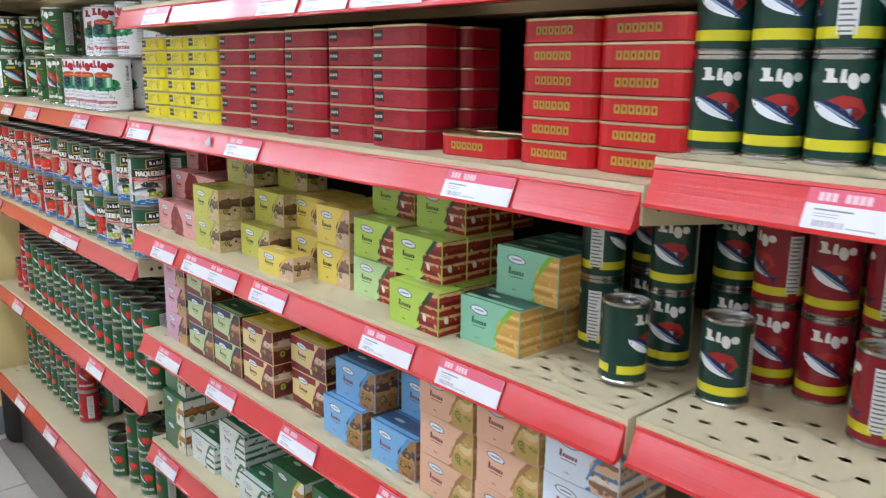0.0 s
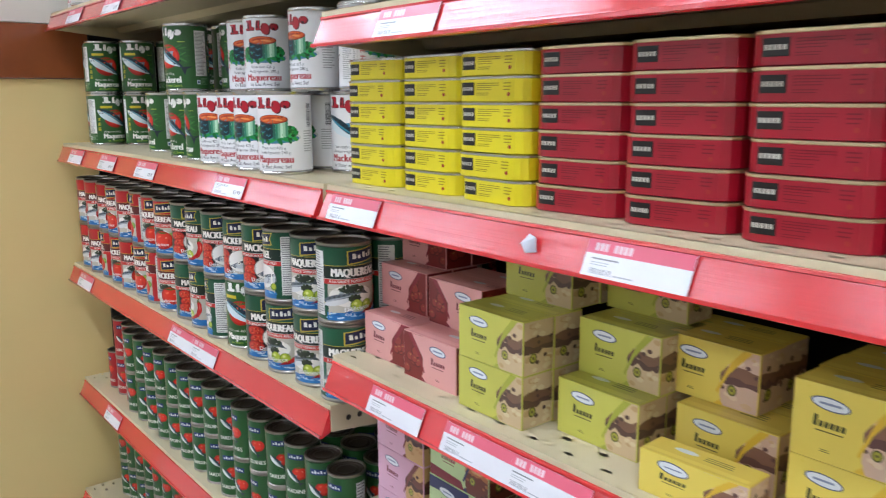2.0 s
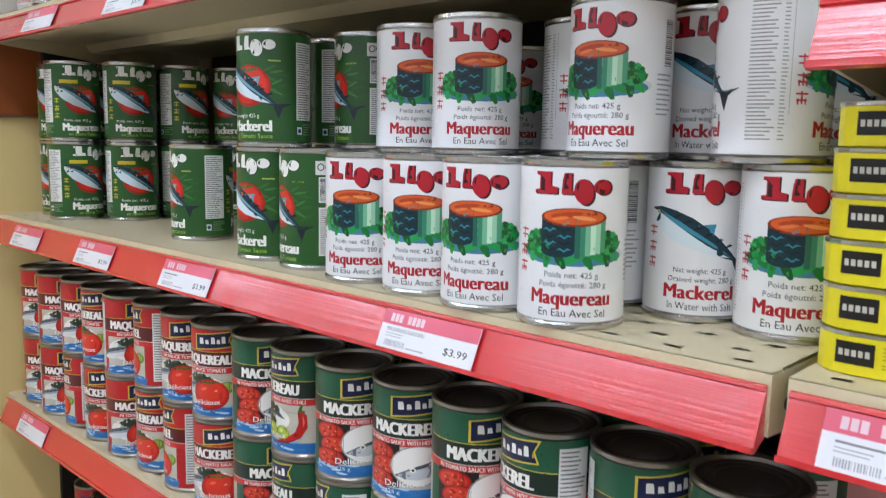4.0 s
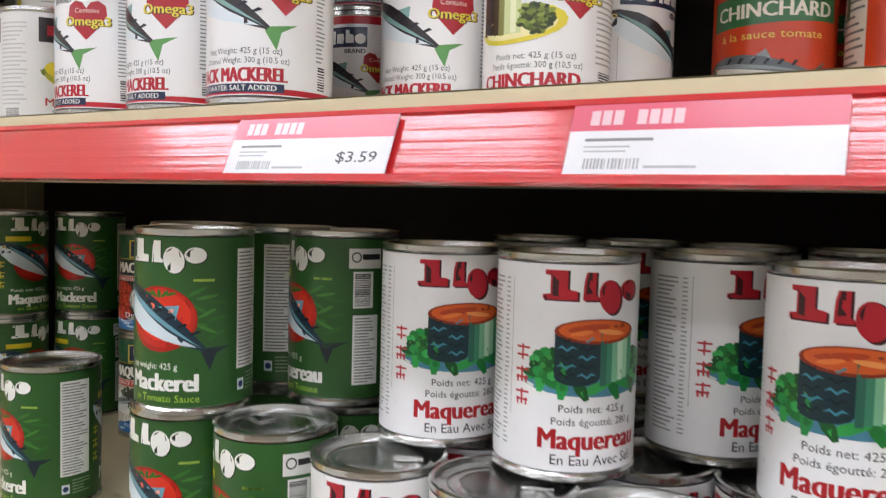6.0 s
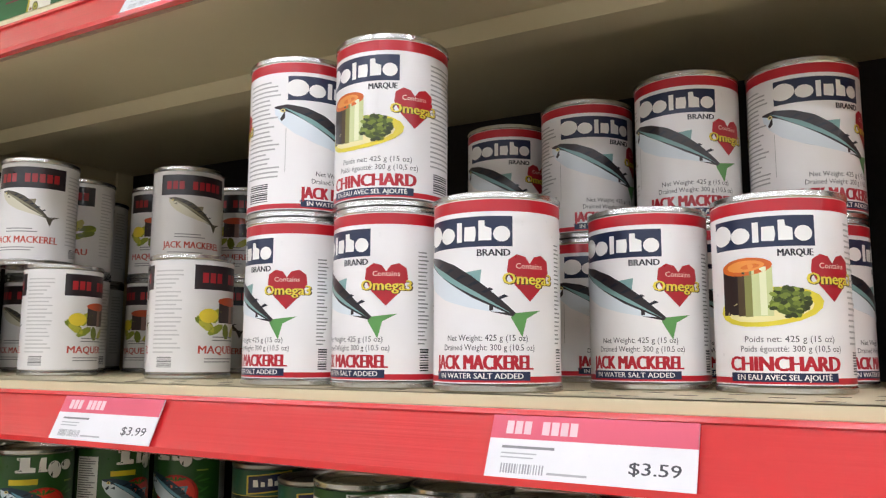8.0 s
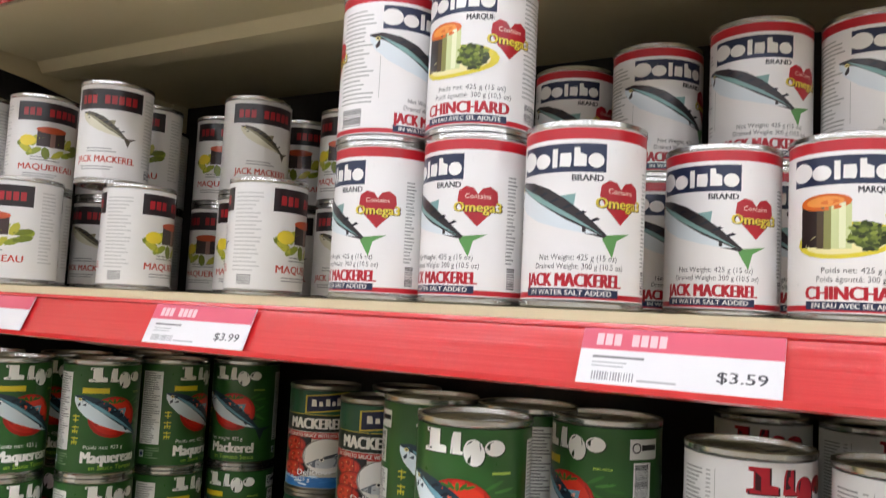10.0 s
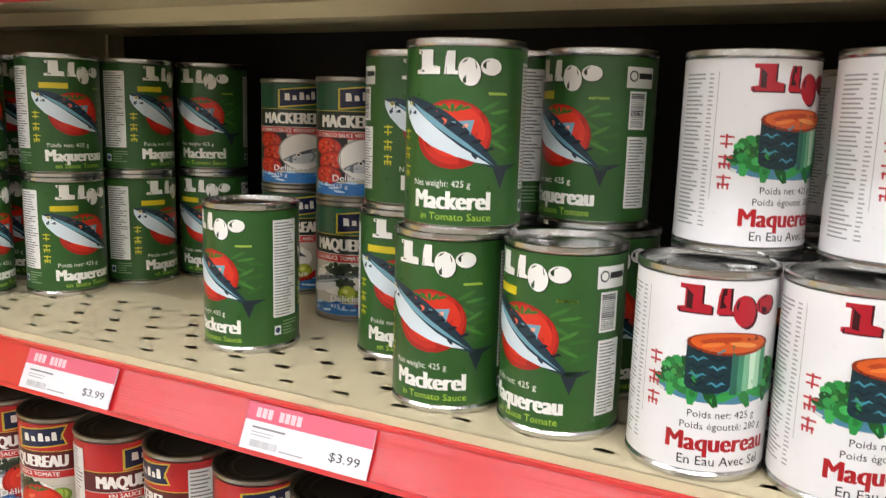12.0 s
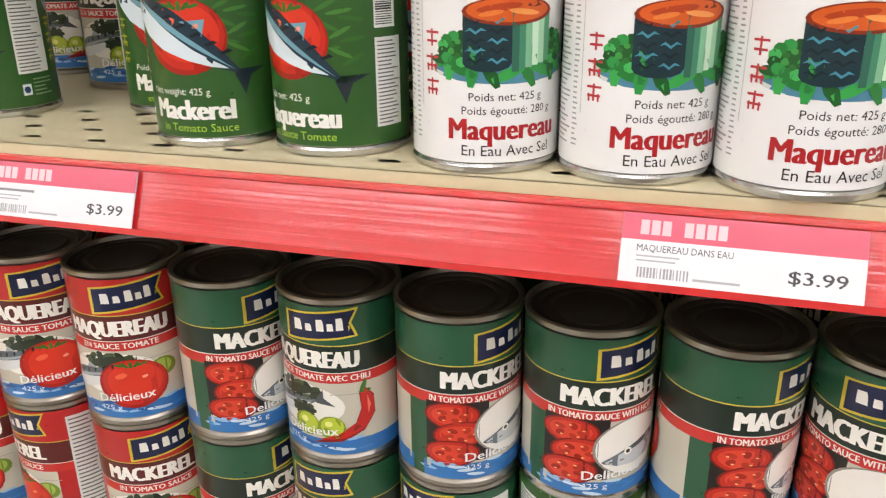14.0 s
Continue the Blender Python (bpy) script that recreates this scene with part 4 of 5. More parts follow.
# ---- the goods: cartons ----
# kind: front, top, swoosh, picture colours, label
CARTONS = {
    "pink": ("e2a49c", "d99890", "8a2230", ("7c1f1c", "b98a4a", "96362c", "5e1614"), "pink carton with a red fruit picture"),
    "olive": ("c6c455", "b5b448", "a9ad3c", ("cdb48a", "7a5a44", "d8c79c", "5c4438", "c0a070"), "olive yellow carton with a cake picture"),
    "yellow": ("e6cf5c", "dcc250", "e0b938", ("d4b49c", "8a6450", "e0c8a8", "6a4a44", "d2b088"), "yellow carton with a cake picture"),
    "lime": ("b4d152", "a6bf4c", "25442c", ("8e2418", "c89a64", "7a1c14", "a43420", "d0b078"), "lime green carton with a red cake picture"),
    "pale": ("bcd994", "aecb88", "3a6a44", ("8e2418", "c89a64", "7a1c14", "a43420", "d0b078"), "pale green carton with a red cake picture"),
    "mint": ("8cc4a2", "2f5a4c", "86b83c", ("cfa052", "dab468", "b98a3e", "e0be78", "c89848"), "mint green carton with a sponge picture"),
    "mauve": ("d6a6ba", "c493a9", "7a3c34", ("c49a62", "6a3a2c", "b88a54", "4a241c"), "mauve pink carton with a cake picture"),
    "leaf": ("bccf94", "1f5232", "2a2c58", ("6a3020", "c49a62", "47201a", "a5683c"), "green carton with a navy and red edge"),
    "gold": ("e4d08c", "d8b820", "8c1c28", ("6a2c24", "d8c0a8", "54201c", "b08468", "7a342c"), "yellow-topped carton with a dark cake picture"),
    "blue": ("7eb4e0", "4a6f94", "5a98d0", ("a8763c", "5c4034", "7a5a48", "c0904c", "4e362c"), "sky blue carton with a cake picture"),
    "peach": ("e2b493", "d6a686", "a87848", ("b89a50", "dcc48c", "8a8a3c", "cfa868"), "peach carton with a pale picture"),
    "herb": ("2e6a3c", "256034", "d8c23a", ("e6e2d2", "b5783c", "dcdcd0", "8a5a30"), "green carton with an orange picture"),
    "clover": ("dfe4da", "2a6a44", "2a6a44", ("e2e6de", "2c6c46", "e8e8e0", "3a7a50"), "white and green carton"),
    "ice": ("dce6ee", "c8d8e4", "4a8ac8", ("d6b08a", "8a6a54", "e6e0d4", "5a86b4"), "white and blue carton with a food picture"),
}
CARD = {}
FILLED = ("olive", "yellow", "herb", "peach", "blue", "gold", "leaf", "mauve")


def style(kind, layers):
    """How the photograph on that carton is drawn: berries, a filling, or layers of that unevenness."""
    return -1 if kind == "pink" else 0 if kind in FILLED else layers



def picture(a, u0, v0, u1, v1, tones, seed, wave):
    """The photograph on a carton: cut cake in layers, a dark filling with fruit, or heaped berries."""
    rnd = random.Random(seed)
    n = len(tones) * 2
    w, h = u1 - u0, v1 - v0
    a.rect(tones[0], u0, v0, u1, v1)

    def blot(tone, cu, cv, ru, rv, turn=0.0, k=10):
        m = max(ru, rv)
        a.oval(tone, min(max(cu, u0 + m), u1 - m), min(max(cv, v0 + m), v1 - m), ru, rv, turn, k)
    if wave < 0:
        # berries, each with a dark edge and a pale glint
        for k in range(7):
            s = min(w, h) * rnd.uniform(0.15, 0.24)
            cu, cv = u0 + w * rnd.uniform(0.1, 0.9), v0 + h * rnd.uniform(0.1, 0.9)
            blot(tones[3], cu, cv, s, s * 0.9, 0, 12)
            blot(tones[2], cu - s * 0.06, cv + s * 0.08, s * 0.84, s * 0.74, 0, 12)
            blot(tones[1], cu - s * 0.2, cv + s * 0.35, s * 0.22, s * 0.10, 25, 8)
        return a
    if wave == 0:
        # sponge below and above, dark filling between, fruit in front
        for k in range(26):
            s = min(w, h) * rnd.uniform(0.04, 0.09)
            blot(tones[rnd.choice((0, 2, 4 % len(tones)))], rnd.uniform(u0, u1), rnd.uniform(v0, v1), s * 1.7, s, rnd.uniform(-20, 20), 8)
        for lift, tone in ((0.50, tones[3]), (0.60, tones[1])):
            low = [(u0 + w * i / 6, v0 + h * (lift - 0.08 + rnd.uniform(-0.06, 0.06))) for i in range(7)]
            high = [(u0 + w * i / 6, v0 + h * (lift + 0.08 + rnd.uniform(-0.05, 0.05))) for i in range(7)]
            a.poly(tone, low + high[::-1])
        for k in range(5):
            s = min(w, h) * rnd.uniform(0.05, 0.09)
            blot(tones[3], rnd.uniform(u0, u1), v0 + h * rnd.uniform(0.2, 0.75), s, s * 0.8, 0, 9)
        s = min(w, h) * 0.13
        blot("5c5a20", u0 + w * 0.32, v0 + h * 0.30, s, s * 1.1, 0, 14)
        blot("a8a63c", u0 + w * 0.32, v0 + h * 0.30, s * 0.72, s * 0.8, 0, 12)
        blot("4a3a2c", u0 + w * 0.32, v0 + h * 0.30, s * 0.28, s * 0.3, 0, 8)
        return a
    for k in range(1, n):
        y = v0 + h * k / n
        pts = [(u0 + w * i / 5, y + rnd.uniform(-wave, wave)) for i in range(6)]
        top = min(v1, y + h / n * rnd.uniform(0.5, 1.0))
        a.poly(tones[k % len(tones)], pts + [(u1, top), (u0, top)])
    for k in range(10):
        s = rnd.uniform(0.001, 0.0032)
        blot(tones[rnd.randrange(len(tones))], rnd.uniform(u0, u1), rnd.uniform(v0, v1), s * 1.5, s, rnd.uniform(0, 180), 7)
    if tones[0] == "8e2418":
        blot("ece6dc", u0 + w * 0.3, v0 + h * 0.35, w * 0.10, h * 0.10, 20, 5)
    return a


def carton(kind, x, y, z, turn=0.0, size=(0.108, 0.062, 0.046), group="", flip=False):
    """A carton whose front middle stands at x, y on z."""
    w, h, d = size
    key = (kind, size, flip)
    at = pose(x, y, z, 0, 0, turn)
    if key in CARD:
        ob = copy_thing(CARD[key], at)
    else:
        front, top, swoosh, tones, label = CARTONS[kind]
        ob = tagged(new("carton"), label, "carton")
        bm = cube(0, -w / 2, 0, d, w / 2, h, 0.0007)
        part("box", bm, ink(front), ob)
        a = Art()
        m = -1 if flip else 1
        a.rect(front, -w / 2 + 0.0008, 0.0008, w / 2 - 0.0008, h - 0.0008)
        b = Art()
        picture(b, w * 0.12, 0.001, w / 2 - 0.001, h - 0.001, tones, len(kind) * 7 + 1, style(kind, 0.0016))
        for mi, pts, faces in b.items:
            a.items.append((a.slot(b.inks[mi]), [(m * u, v) for u, v in pts], [f[::m] for f in faces]))
        a.poly(swoosh, [(m * u, v) for u, v in ((w * 0.02, 0.001), (w * 0.16, 0.001), (w * 0.10, h * 0.2), (w * 0.20, h * 0.55), (w * 0.42, h - 0.001), (w * 0.28, h - 0.001))][::m])
        a.poly(front, [(m * u, v) for u, v in ((-w * 0.1, 0.001), (w * 0.06, 0.001), (w * 0.14, h * 0.12), (w * 0.04, h * 0.3), (w * 0.12, h * 0.55), (w * 0.33, h - 0.001), (-w * 0.1, h - 0.001))][::m])
        c = -m * w * 0.17
        if kind in ("leaf", "gold"):
            a.poly(swoosh, [(-w / 2 + 0.001, h * 0.72), (w * 0.2, h * 0.80), (w * 0.2, h - 0.001), (-w / 2 + 0.001, h - 0.001)])
            a.poly("7c1c2c", [(-w / 2 + 0.001, 0.001), (w * 0.1, 0.001), (w * 0.05, h * 0.18), (-w / 2 + 0.001, h * 0.24)])
        a.oval("3a4a72", c, h * 0.77, 0.0165, 0.0058, -4, 20).oval("e4e8ea", c, h * 0.77, 0.0150, 0.0048, -4, 18).rect("8a94ac", c - 0.009, h * 0.755, c + 0.009, h * 0.785)
        script = "4c4a24" if kind in ("olive", "lime", "yellow", "pale") else ("2c5a4c" if kind == "mint" else "7a3038")
        for i in range(6):
            u = c - 0.0135 + i * 0.0046
            a.poly(script, [(u, h * 0.46), (u + 0.0034, h * 0.46 - 0.0004), (u + 0.0042, h * (0.53 if i else 0.60)), (u + 0.0009, h * (0.54 if i else 0.61))])
        a.rect(script, c - 0.011, h * 0.40, c + 0.012, h * 0.415).lines(script, c - 0.006, h * 0.13, c + 0.004, h * 0.18, 2, 3)
        bm = bmesh.new()
        a.mesh(bm, lambda u, v, k: (-0.0003 - k, -u, v), 0)
        part("front_print", bm, a.paints(), ob)
        a = Art()
        picture(a, 0.001, 0.001, d - 0.001, h - 0.001, tones, len(kind) * 3 + 2, style(kind, 0.0014))
        bm = bmesh.new()
        a.mesh(bm, lambda u, v, k: (u, -w / 2 - 0.0003 - k, v), 0)
        part("side_print", bm, a.paints(), ob)
        a = Art()
        a.rect(top, -w / 2 + 0.0008, 0.0008, w / 2 - 0.0008, d - 0.0008).rect(front, -w / 2 + 0.004, 0.004, w / 2 - 0.004, d * 0.28)
        a.oval("dfe4e6", c, d * 0.62, 0.012, 0.004, 0, 16).lines(script, c + 0.02, d * 0.45, c + 0.05, d * 0.75, 3, 5)
        bm = bmesh.new()
        a.mesh(bm, lambda u, v, k: (v, -u, h + 0.0003 + k), 0)
        part("top_print", bm, a.paints(), ob)
        ob.matrix_basis = at
        CARD[key] = ob
    if group:
        ob["group"] = group
    return ob


DEEP = 0.0465


def pile(kind, x, y, z, high, deep=1, group="cartons on the shelf", size=(0.108, 0.062, 0.046), step=0.0, flip=False, turn=0.0):
    """Cartons stacked high and standing one behind another; each tier steps back."""
    for t in range(high):
        for k in range(deep):
            carton(kind, x + k * (size[2] + 0.0005) + t * step, y + rand.uniform(-0.0015, 0.0015), z + t * (size[1] + 0.0004), turn + rand.uniform(-1.2, 1.2) if deep == 1 else 0.0, size, group, flip)


z3 = B_TOPS[3]
TALL = (0.105, 0.065, 0.050)
pile("pink", 0.712, 1.752, z3, 1, 3)
pile("pink", 0.700, 1.640, z3, 1, 3, flip=True)
pile("pink", 0.756, 1.770, z3 + 0.0625, 2, 2, step=0.035)
pile("pink", 0.748, 1.648, z3 + 0.0625, 1, 2, flip=True)
pile("olive", 0.688, 1.512, z3, 2, 2)
pile("olive", 0.765, 1.512, z3 + 0.1248, 1, 2)
pile("olive", 0.722, 1.385, z3, 1, 2)
pile("olive", 0.754, 1.382, z3 + 0.0625, 1, 2)
pile("olive", 0.812, 1.392, z3 + 0.1248, 1, 1)
carton("yellow", 0.683, 1.242, z3, 3, (0.108, 0.042, 0.036), "cartons on the shelf")
pile("yellow", 0.758, 1.258, z3, 1, 2)
pile("yellow", 0.782, 1.292, z3 + 0.0625, 1, 2)
pile("yellow", 0.728, 1.132, z3, 2, 3, size=(0.095, 0.066, 0.046))
pile("pale", 0.728, 1.018, z3, 1, 3)
pile("lime", 0.730, 1.020, z3 + 0.0625, 1, 3)
pile("lime", 0.780, 1.035, z3 + 0.1248, 1, 2)
pile("lime", 0.684, 0.868, z3, 1, 1)
pile("lime", 0.735, 0.875, z3, 1, 4)
pile("lime", 0.712, 0.893, z3 + 0.0625, 1, 3)
pile("lime", 0.762, 0.90, z3 + 0.1248, 1, 3)
pile("mint", 0.708, 0.742, z3, 1, 4, size=(0.108, 0.062, 0.043))
pile("mint", 0.752, 0.722, z3 + 0.0625, 1, 3, size=(0.108, 0.066, 0.043))

z2 = B_TOPS[2]
B2S = (0.105, 0.064, 0.048)
pile("mauve", 0.690, 1.695, z2, 3, 2, size=B2S)
for k, kind in enumerate(("leaf", "leaf")):
    pile(kind, 0.690, 1.572 - k * 0.118, z2, 3 - k, 3, size=(0.112, 0.064, 0.048))
pile("gold", 0.690, 1.330, z2, 2, 3, size=(0.112, 0.064, 0.060))
pile("gold", 0.715, 1.195, z2, 2, 3, size=(0.112, 0.064, 0.048))
pile("gold", 0.760, 1.330, z2 + 0.1288, 1, 2, size=(0.112, 0.064, 0.048))
pile("blue", 0.690, 1.055, z2, 1, 3, size=(0.108, 0.066, 0.046))
pile("blue", 0.705, 1.040, z2 + 0.0664, 1, 3, size=(0.108, 0.066, 0.046))
pile("blue", 0.692, 0.925, z2, 1, 3, size=(0.108, 0.066, 0.046))
pile("blue", 0.745, 0.915, z2 + 0.0664, 1, 2, size=(0.108, 0.066, 0.046))
pile("peach", 0.686, 0.800, z2, 3, 2, size=(0.108, 0.062, 0.050))
pile("peach", 0.686, 0.685, z2, 3, 2, size=(0.108, 0.062, 0.050))
pile("ice", 0.688, 0.570, z2, 3, 2, size=(0.108, 0.062, 0.050))
z1 = B_TOPS[1]
for k, (kind, n) in enumerate((("herb", 2), ("clover", 1), ("clover", 2), ("clover", 1), ("herb", 2), ("herb", 2), ("clover", 2), ("herb", 2), ("clover", 2), ("herb", 2))):
    pile(kind, 0.688 + 0.01 * (k % 3), 1.735 - k * 0.122, z1, n, 3, size=(0.112, 0.066, 0.052))
pile("herb", 0.70, 1.745, z1 + 0.1328, 1, 2, size=(0.112, 0.066, 0.052))
for k in range(8):
    pile("ice", 0.70, 1.30 - k * 0.105, B_TOPS[5], 1, 2, size=(0.098, 0.13, 0.06), flip=bool(k % 2))
carton("herb", 0.715, 2.80, A_TOPS[5], 0, (0.10, 0.13, 0.05), "cartons on the top shelf")
carton("herb", 0.715, 2.90, A_TOPS[5], 0, (0.10, 0.13, 0.05), "cartons on the top shelf")


# ---- the goods: flat tins ----
def rounded(w, d, r, n=4):
    pts = []
    for cx, cy, a0 in ((d - r, -w / 2 + r, -90), (d - r, w / 2 - r, 0), (r, w / 2 - r, 90), (r, -w / 2 + r, 180)):
        for i in range(n + 1):
            t = radians(a0 + 90 * i / n)
            pts.append((cx + r * math.cos(t), cy + r * math.sin(t)))
    return pts


def ring_stack(bm, w, d, r, levels):
    """Joins rounded outlines, each shrunk by an inset, at rising heights."""
    rings = []
    for inset, z in levels:
        rings.append([bm.verts.new((x + inset * 0, y, z)) for x, y in [(inset + px, py) for px, py in rounded(w - 2 * inset, d - 2 * inset, max(0.002, r - inset))]])
    n = len(rings[0])
    for a, b in zip(rings, rings[1:]):
        for i in range(n):
            bm.faces.new((a[i], a[(i + 1) % n], b[(i + 1) % n], b[i]))
    bm.faces.new(rings[0][::-1])
    bm.faces.new(rings[-1])
    return bm


TIN_W, TIN_D, TIN_H = 0.1155, 0.082, 0.0277
TINS = {
    "yellow": ("e8da0c", "flat yellow fish tin with a black mark"),
    "crimson": ("a21226", "flat crimson fish tin with a black mark"),
    "red": ("c4181e", "flat bright red fish tin with gold lettering"),
}
FLAT = {}


def flat_tin(kind, x, y, z, turn=0.0, group=""):
    at = pose(x, y, z, 0, 0, turn)
    if kind in FLAT:
        ob = copy_thing(FLAT[kind], at)
    else:
        color, label = TINS[kind]
        w, d, h, r = TIN_W, TIN_D, TIN_H, 0.024
        ob = tagged(new("fish_tin"), label, "fish tin")
        part("body", ring_stack(bmesh.new(), w, d, r, [(0.0022, 0.0004), (0.0008, 0.0012), (0.0008, h - 0.003)]), surface("lacquered_tin_" + kind, lin(color), 0.34, 0.0, 0.06, 30, 0.03, 120, coat=0.15), ob)
        part("rim", ring_stack(bmesh.new(), w, d, r, [(0.0007, h - 0.0032), (0.0, h - 0.0026), (0.0, h - 0.0004), (0.0006, h), (0.0022, h - 0.0002), (0.003, h - 0.0022), (0.012, h - 0.0024), (0.0135, h - 0.0016)]),
             GOLD if kind != "yellow" else TIN, ob, "bright rolled rim and lid")
        a = Art()
        s = w / 2 - r
        if kind == "red":
            for i in range(6):
                a.rect("b59a3c", -0.027 + i * 0.0092, 0.009, -0.0195 + i * 0.0092, 0.0185)
                a.rect("8c1216", -0.0245 + i * 0.0092, 0.0118, -0.022 + i * 0.0092, 0.0160)
        else:
            dark = "a08c10" if kind == "yellow" else "7a1222"
            a.rect("1e1b18", -s - 0.008, 0.0075, -s + 0.0145, 0.0215)
            for i in range(5):
                a.rect("c9c4b4", -s - 0.006 + i * 0.0038, 0.0125, -s - 0.0034 + i * 0.0038, 0.0165)
            a.lines(dark, -s + 0.019, 0.0125, s - 0.012, 0.0215, 4, 2).lines(dark, -s + 0.019, 0.007, s - 0.02, 0.011, 2, 4)
            a.oval("a8342c", s + 0.002, 0.0085, 0.0022, 0.0022, 0, 8)
            a.lines(dark, s - 0.006, 0.012, s + 0.006, 0.022, 3, 6)
        bm = bmesh.new()

        def on_front(u, v, k):
            # flat front that turns round the corners
            over = max(0.0, abs(u) - s)
            t = over / r
            return (0.0008 - 0.0004 - k + r * (1 - math.cos(t)), -math.copysign(min(abs(u), s) + r * math.sin(t), u), v)
        a.mesh(bm, on_front, 0.004)
        part("print", bm, a.paints(), ob)
        ob.matrix_basis = at
        FLAT[kind] = ob
    if group:
        ob["group"] = group
    return ob


z4 = B_TOPS[4]
COLUMN_TURN = (1.0, 0.0, -1.0, 3.0, 4.5, 2.0, 4.0, 1.0)
for col in range(8):
    y = 1.7655 - col * 0.1197
    for row in range(2):
        for k in range(6):
            flat_tin("yellow" if col < 3 else "crimson", 0.697 + 0.004 * math.sin(col * 2.4) + row * 0.0835 + rand.uniform(-0.0015, 0.0015), y + rand.uniform(-0.0015, 0.0015), z4 + k * TIN_H, COLUMN_TURN[col] + rand.uniform(-1.0, 1.0), "flat tins in stacks")
for k in range(6):
    flat_tin("crimson", 0.93 + rand.uniform(-0.001, 0.001), 0.835, z4 + k * TIN_H, 0, "flat tins in stacks")
    flat_tin("red", 0.815, 0.722, z4 + k * TIN_H, rand.uniform(-1, 1), "flat tins in stacks")
    flat_tin("red", 0.712 + rand.uniform(-0.0015, 0.0015), 0.658, z4 + k * TIN_H, rand.uniform(-1, 1), "flat tins in stacks")
    flat_tin("red", 0.714 + rand.uniform(-0.0015, 0.0015), 0.545, z4 + k * TIN_H, rand.uniform(-1, 1), "flat tins in stacks")
flat_tin("red", 0.698, 0.782, z4, 3, "flat tins in stacks")


# ---- price tags ----
PAPER_PINK, PAPER_WHITE = "e46479", "ecebec"
TAGS = {}
TAG_W, TAG_H = 0.113, 0.0350


def price_tag(y, top, price="", front=FRONT, words=""):
    """A printed tag in the price channel of the shelf with that top."""
    at = pose(front - 0.0052, y, top - 0.0115, 0, 23.5, rand.uniform(-0.3, 0.3))
    if price + words in TAGS:
        ob = copy_thing(TAGS[price + words], at)
    else:
        ob = tagged(new("price_tag"), "white and pink paper price tag in the red channel", "price tag", "price tags")
        part("card", cube(-0.0003, -TAG_W / 2, -TAG_H, 0.0003, TAG_W / 2, 0), ink(PAPER_WHITE), ob)
        a, w = Art(), TAG_W / 2
        a.rect(PAPER_WHITE, -w, -TAG_H, w, 0).rect(PAPER_PINK, -w, -TAG_H * 0.38, w, 0)
        for i in range(8):
            if i != 3:
                a.rect("f0cdd2", -w + 0.009 + i * 0.0053, -TAG_H * 0.30, -w + 0.0132 + i * 0.0053, -TAG_H * 0.09)
        if words:
            a.text("5a5a5e", words, -w + 0.008, -TAG_H * 0.54, 0.0034, 0.046, 0.0, 0)
        else:
            a.lines("8a8a8c", -w + 0.008, -TAG_H * 0.56, -w + 0.052, -TAG_H * 0.44, 1, 3)
        a.lines("b8b8ba", -w + 0.008, -TAG_H * 0.70, -w + 0.038, -TAG_H * 0.57, 2, 4)
        rnd = random.Random(5)
        for i in range(16):
            u = -w + 0.009 + i * 0.0016
            a.rect("a2a2a4", u, -TAG_H * 0.92, u + rnd.uniform(0.0004, 0.0011), -TAG_H * 0.77)
        a.lines("b4b4b6", -w + 0.036, -TAG_H * 0.93, -w + 0.062, -TAG_H * 0.83, 1, 5)
        if price:
            a.text("4a4a4e", price, w - 0.0205, -TAG_H * 0.80, 0.0062, 0.026, 0.01)
        bm = bmesh.new()
        a.mesh(bm, lambda u, v, k: (-0.0006 - k, -u, v), 0)
        part("print", bm, a.paints(), ob)
        ob.matrix_basis = at
        TAGS[price + words] = ob
    return ob


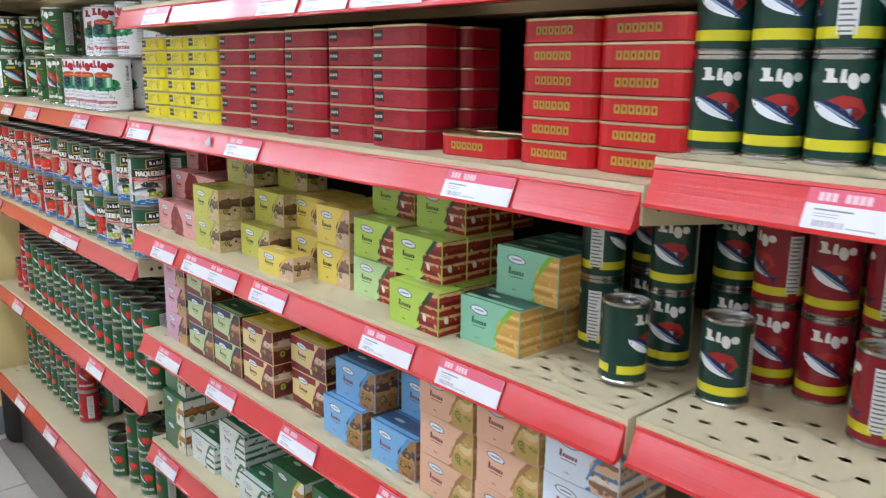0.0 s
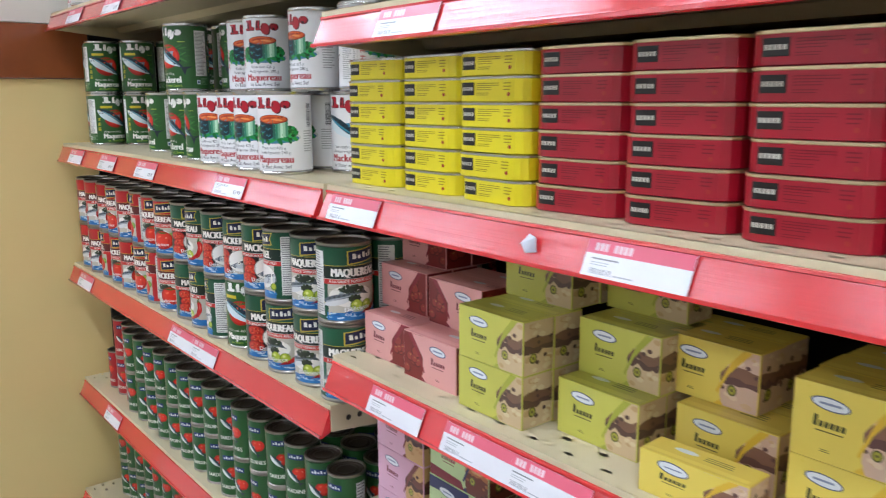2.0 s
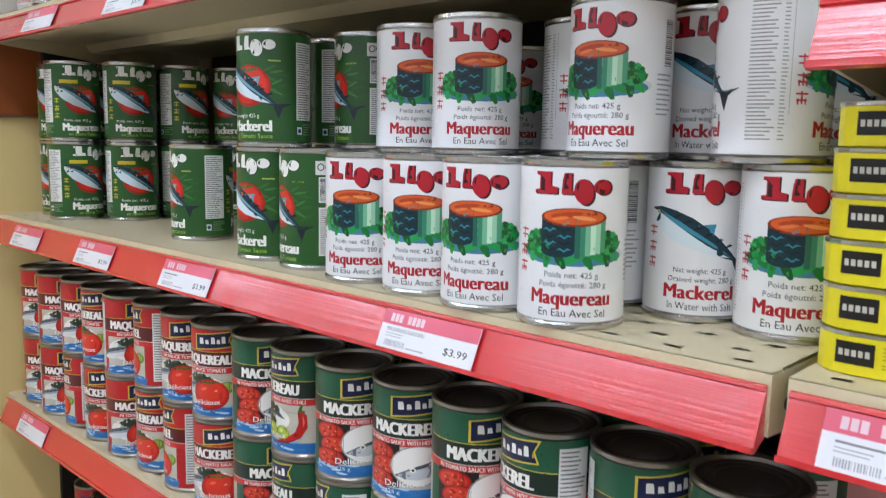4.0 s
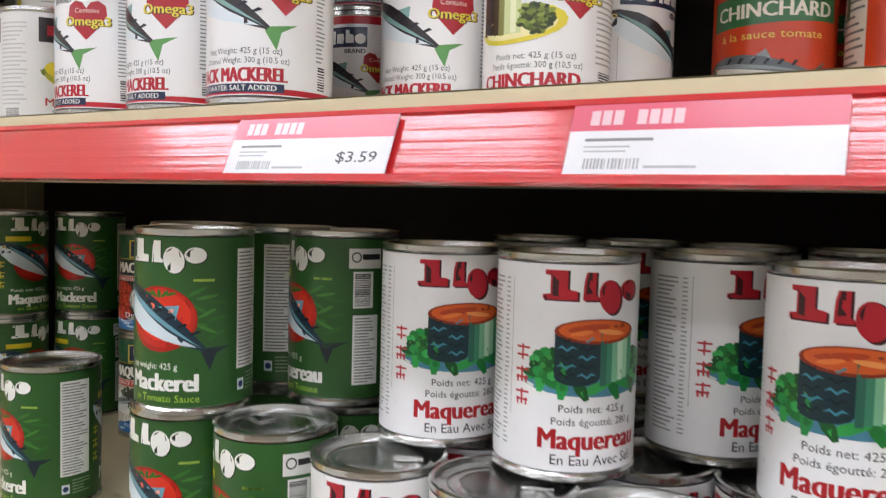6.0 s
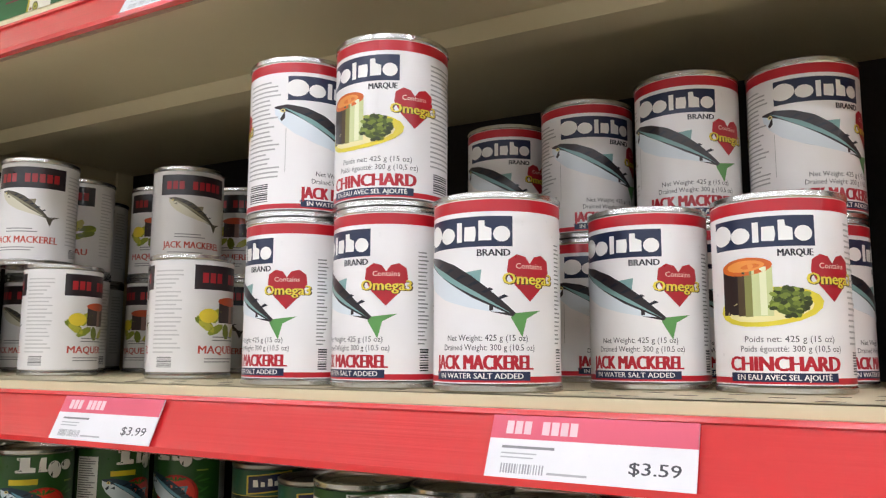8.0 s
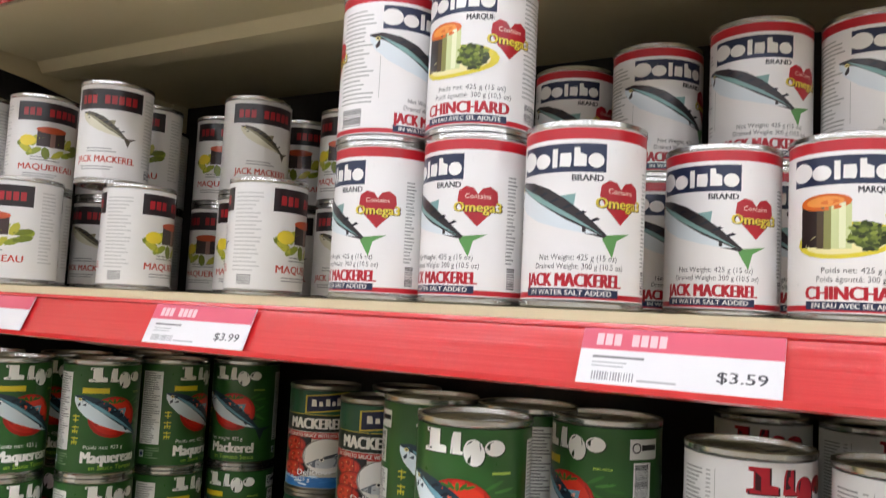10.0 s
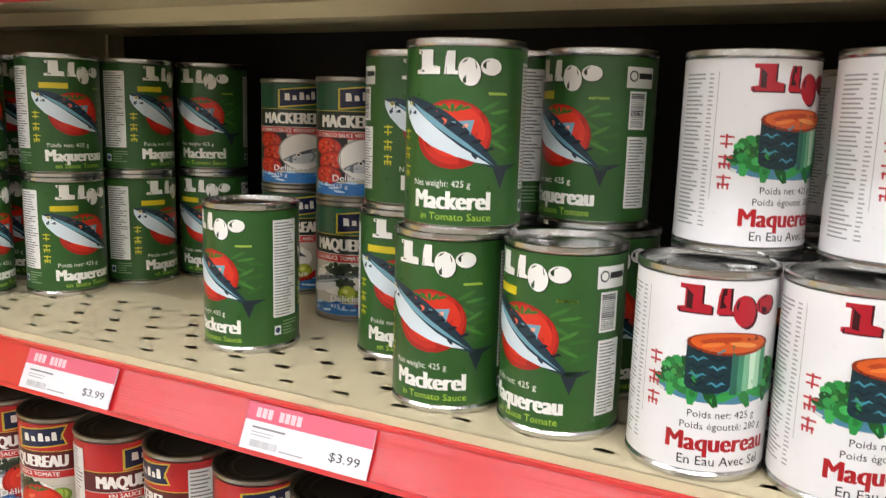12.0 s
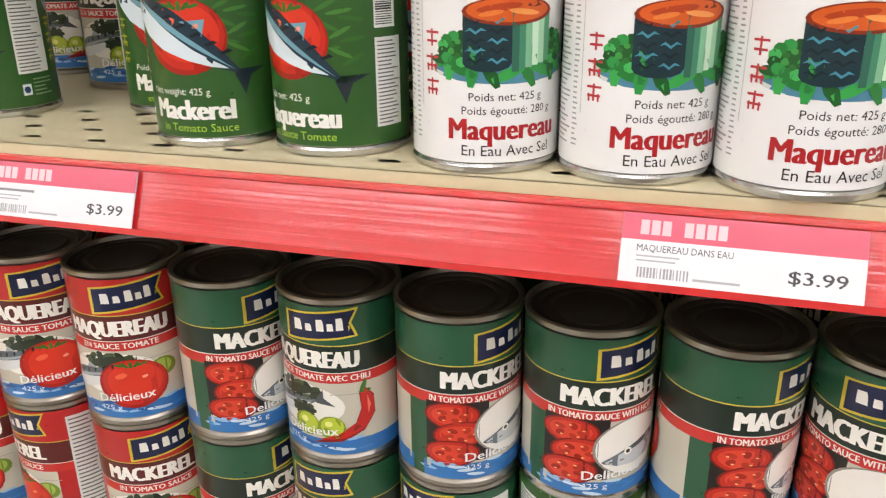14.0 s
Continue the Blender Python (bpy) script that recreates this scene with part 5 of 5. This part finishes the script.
for top, rows in ((A_TOPS[4], ((2.935, ""), (2.652, "$3.99"), (2.273, "$3.59"), (2.064, ""))),
                  (A_TOPS[3], ((3.03, ""), (2.775, "$3.99"), (2.521, "$3.99"), (2.118, "$3.99 "))),
                  (A_TOPS[2], ((3.045, ""), (2.388, ""), (2.274, ""))), (A_TOPS[1], ((2.905, ""), (2.165, ""))),
                  (B_TOPS[4], ((1.742, ""), (1.290, ""), (0.717, ""))),
                  (B_TOPS[3], ((1.655, ""), (1.500, ""), (1.390, ""), (1.222, ""), (0.893, ""), (0.725, ""))),
                  (B_TOPS[2], ((1.666, ""), (1.420, ""), (1.139, ""), (0.86, ""))), (B_TOPS[1], ((1.72, ""), (1.43, ""))),
                  (B_TOPS[5], ((1.62, ""), (1.16, ""), (1.03, ""), (0.87, ""), (0.66, ""))), (C_TOPS[4], ((0.275, ""),)),
                  (A_TOPS[5], ((2.6, ""), (2.3, "")))):
    for y, price in rows:
        price_tag(y, top, price.strip(), words="MAQUEREAU DANS EAU" if price.endswith(" ") else "")
for y in (2.885, 2.56, 2.2):
    price_tag(y, A_TOPS[0], "", 0.64)
# a torn sticker left on the channel
torn = bmesh.new()
a = [torn.verts.new(p) for p in ((-0.001, -0.011, -0.008), (-0.001, 0.004, -0.011), (-0.003, 0.012, -0.002), (-0.001, 0.006, 0.009), (-0.004, -0.007, 0.006))]
torn.faces.new(a)
bmesh.ops.solidify(torn, geom=torn.faces[:], thickness=0.0006)
sticker = tagged(part("torn_sticker", torn, ink("dde2ea")), "torn white sticker on the red price channel", "sticker")
sticker.matrix_basis = pose(FRONT - 0.010, 1.418, B_TOPS[4] - 0.026, 0, 23.5, 0)


# ---- floor tiles, last ----
floor = bpy.data.objects["floor"]
bm = cube(-0.198, -0.198, -0.006, 0.198, 0.198, 0.0, 0.0015)
tile = part("tile", bm, TILE, floor)
tile.location = (0.4, 2.98, 0)
for i in range(6):
    for j in range(19):
        if i or j:
            t = new("tile", tile.data)
            t.parent = floor
            t.location = (0.4 - i * 0.4, 2.98 - j * 0.4, 0)
rest = bmesh.new()
block(rest, WEST, SOUTH, -0.004, -1.8, NORTH, -0.001)
block(rest, -1.79, 3.19, -0.004, 1.1, NORTH, -0.001)
part("far_tiles", rest, TILE, floor)
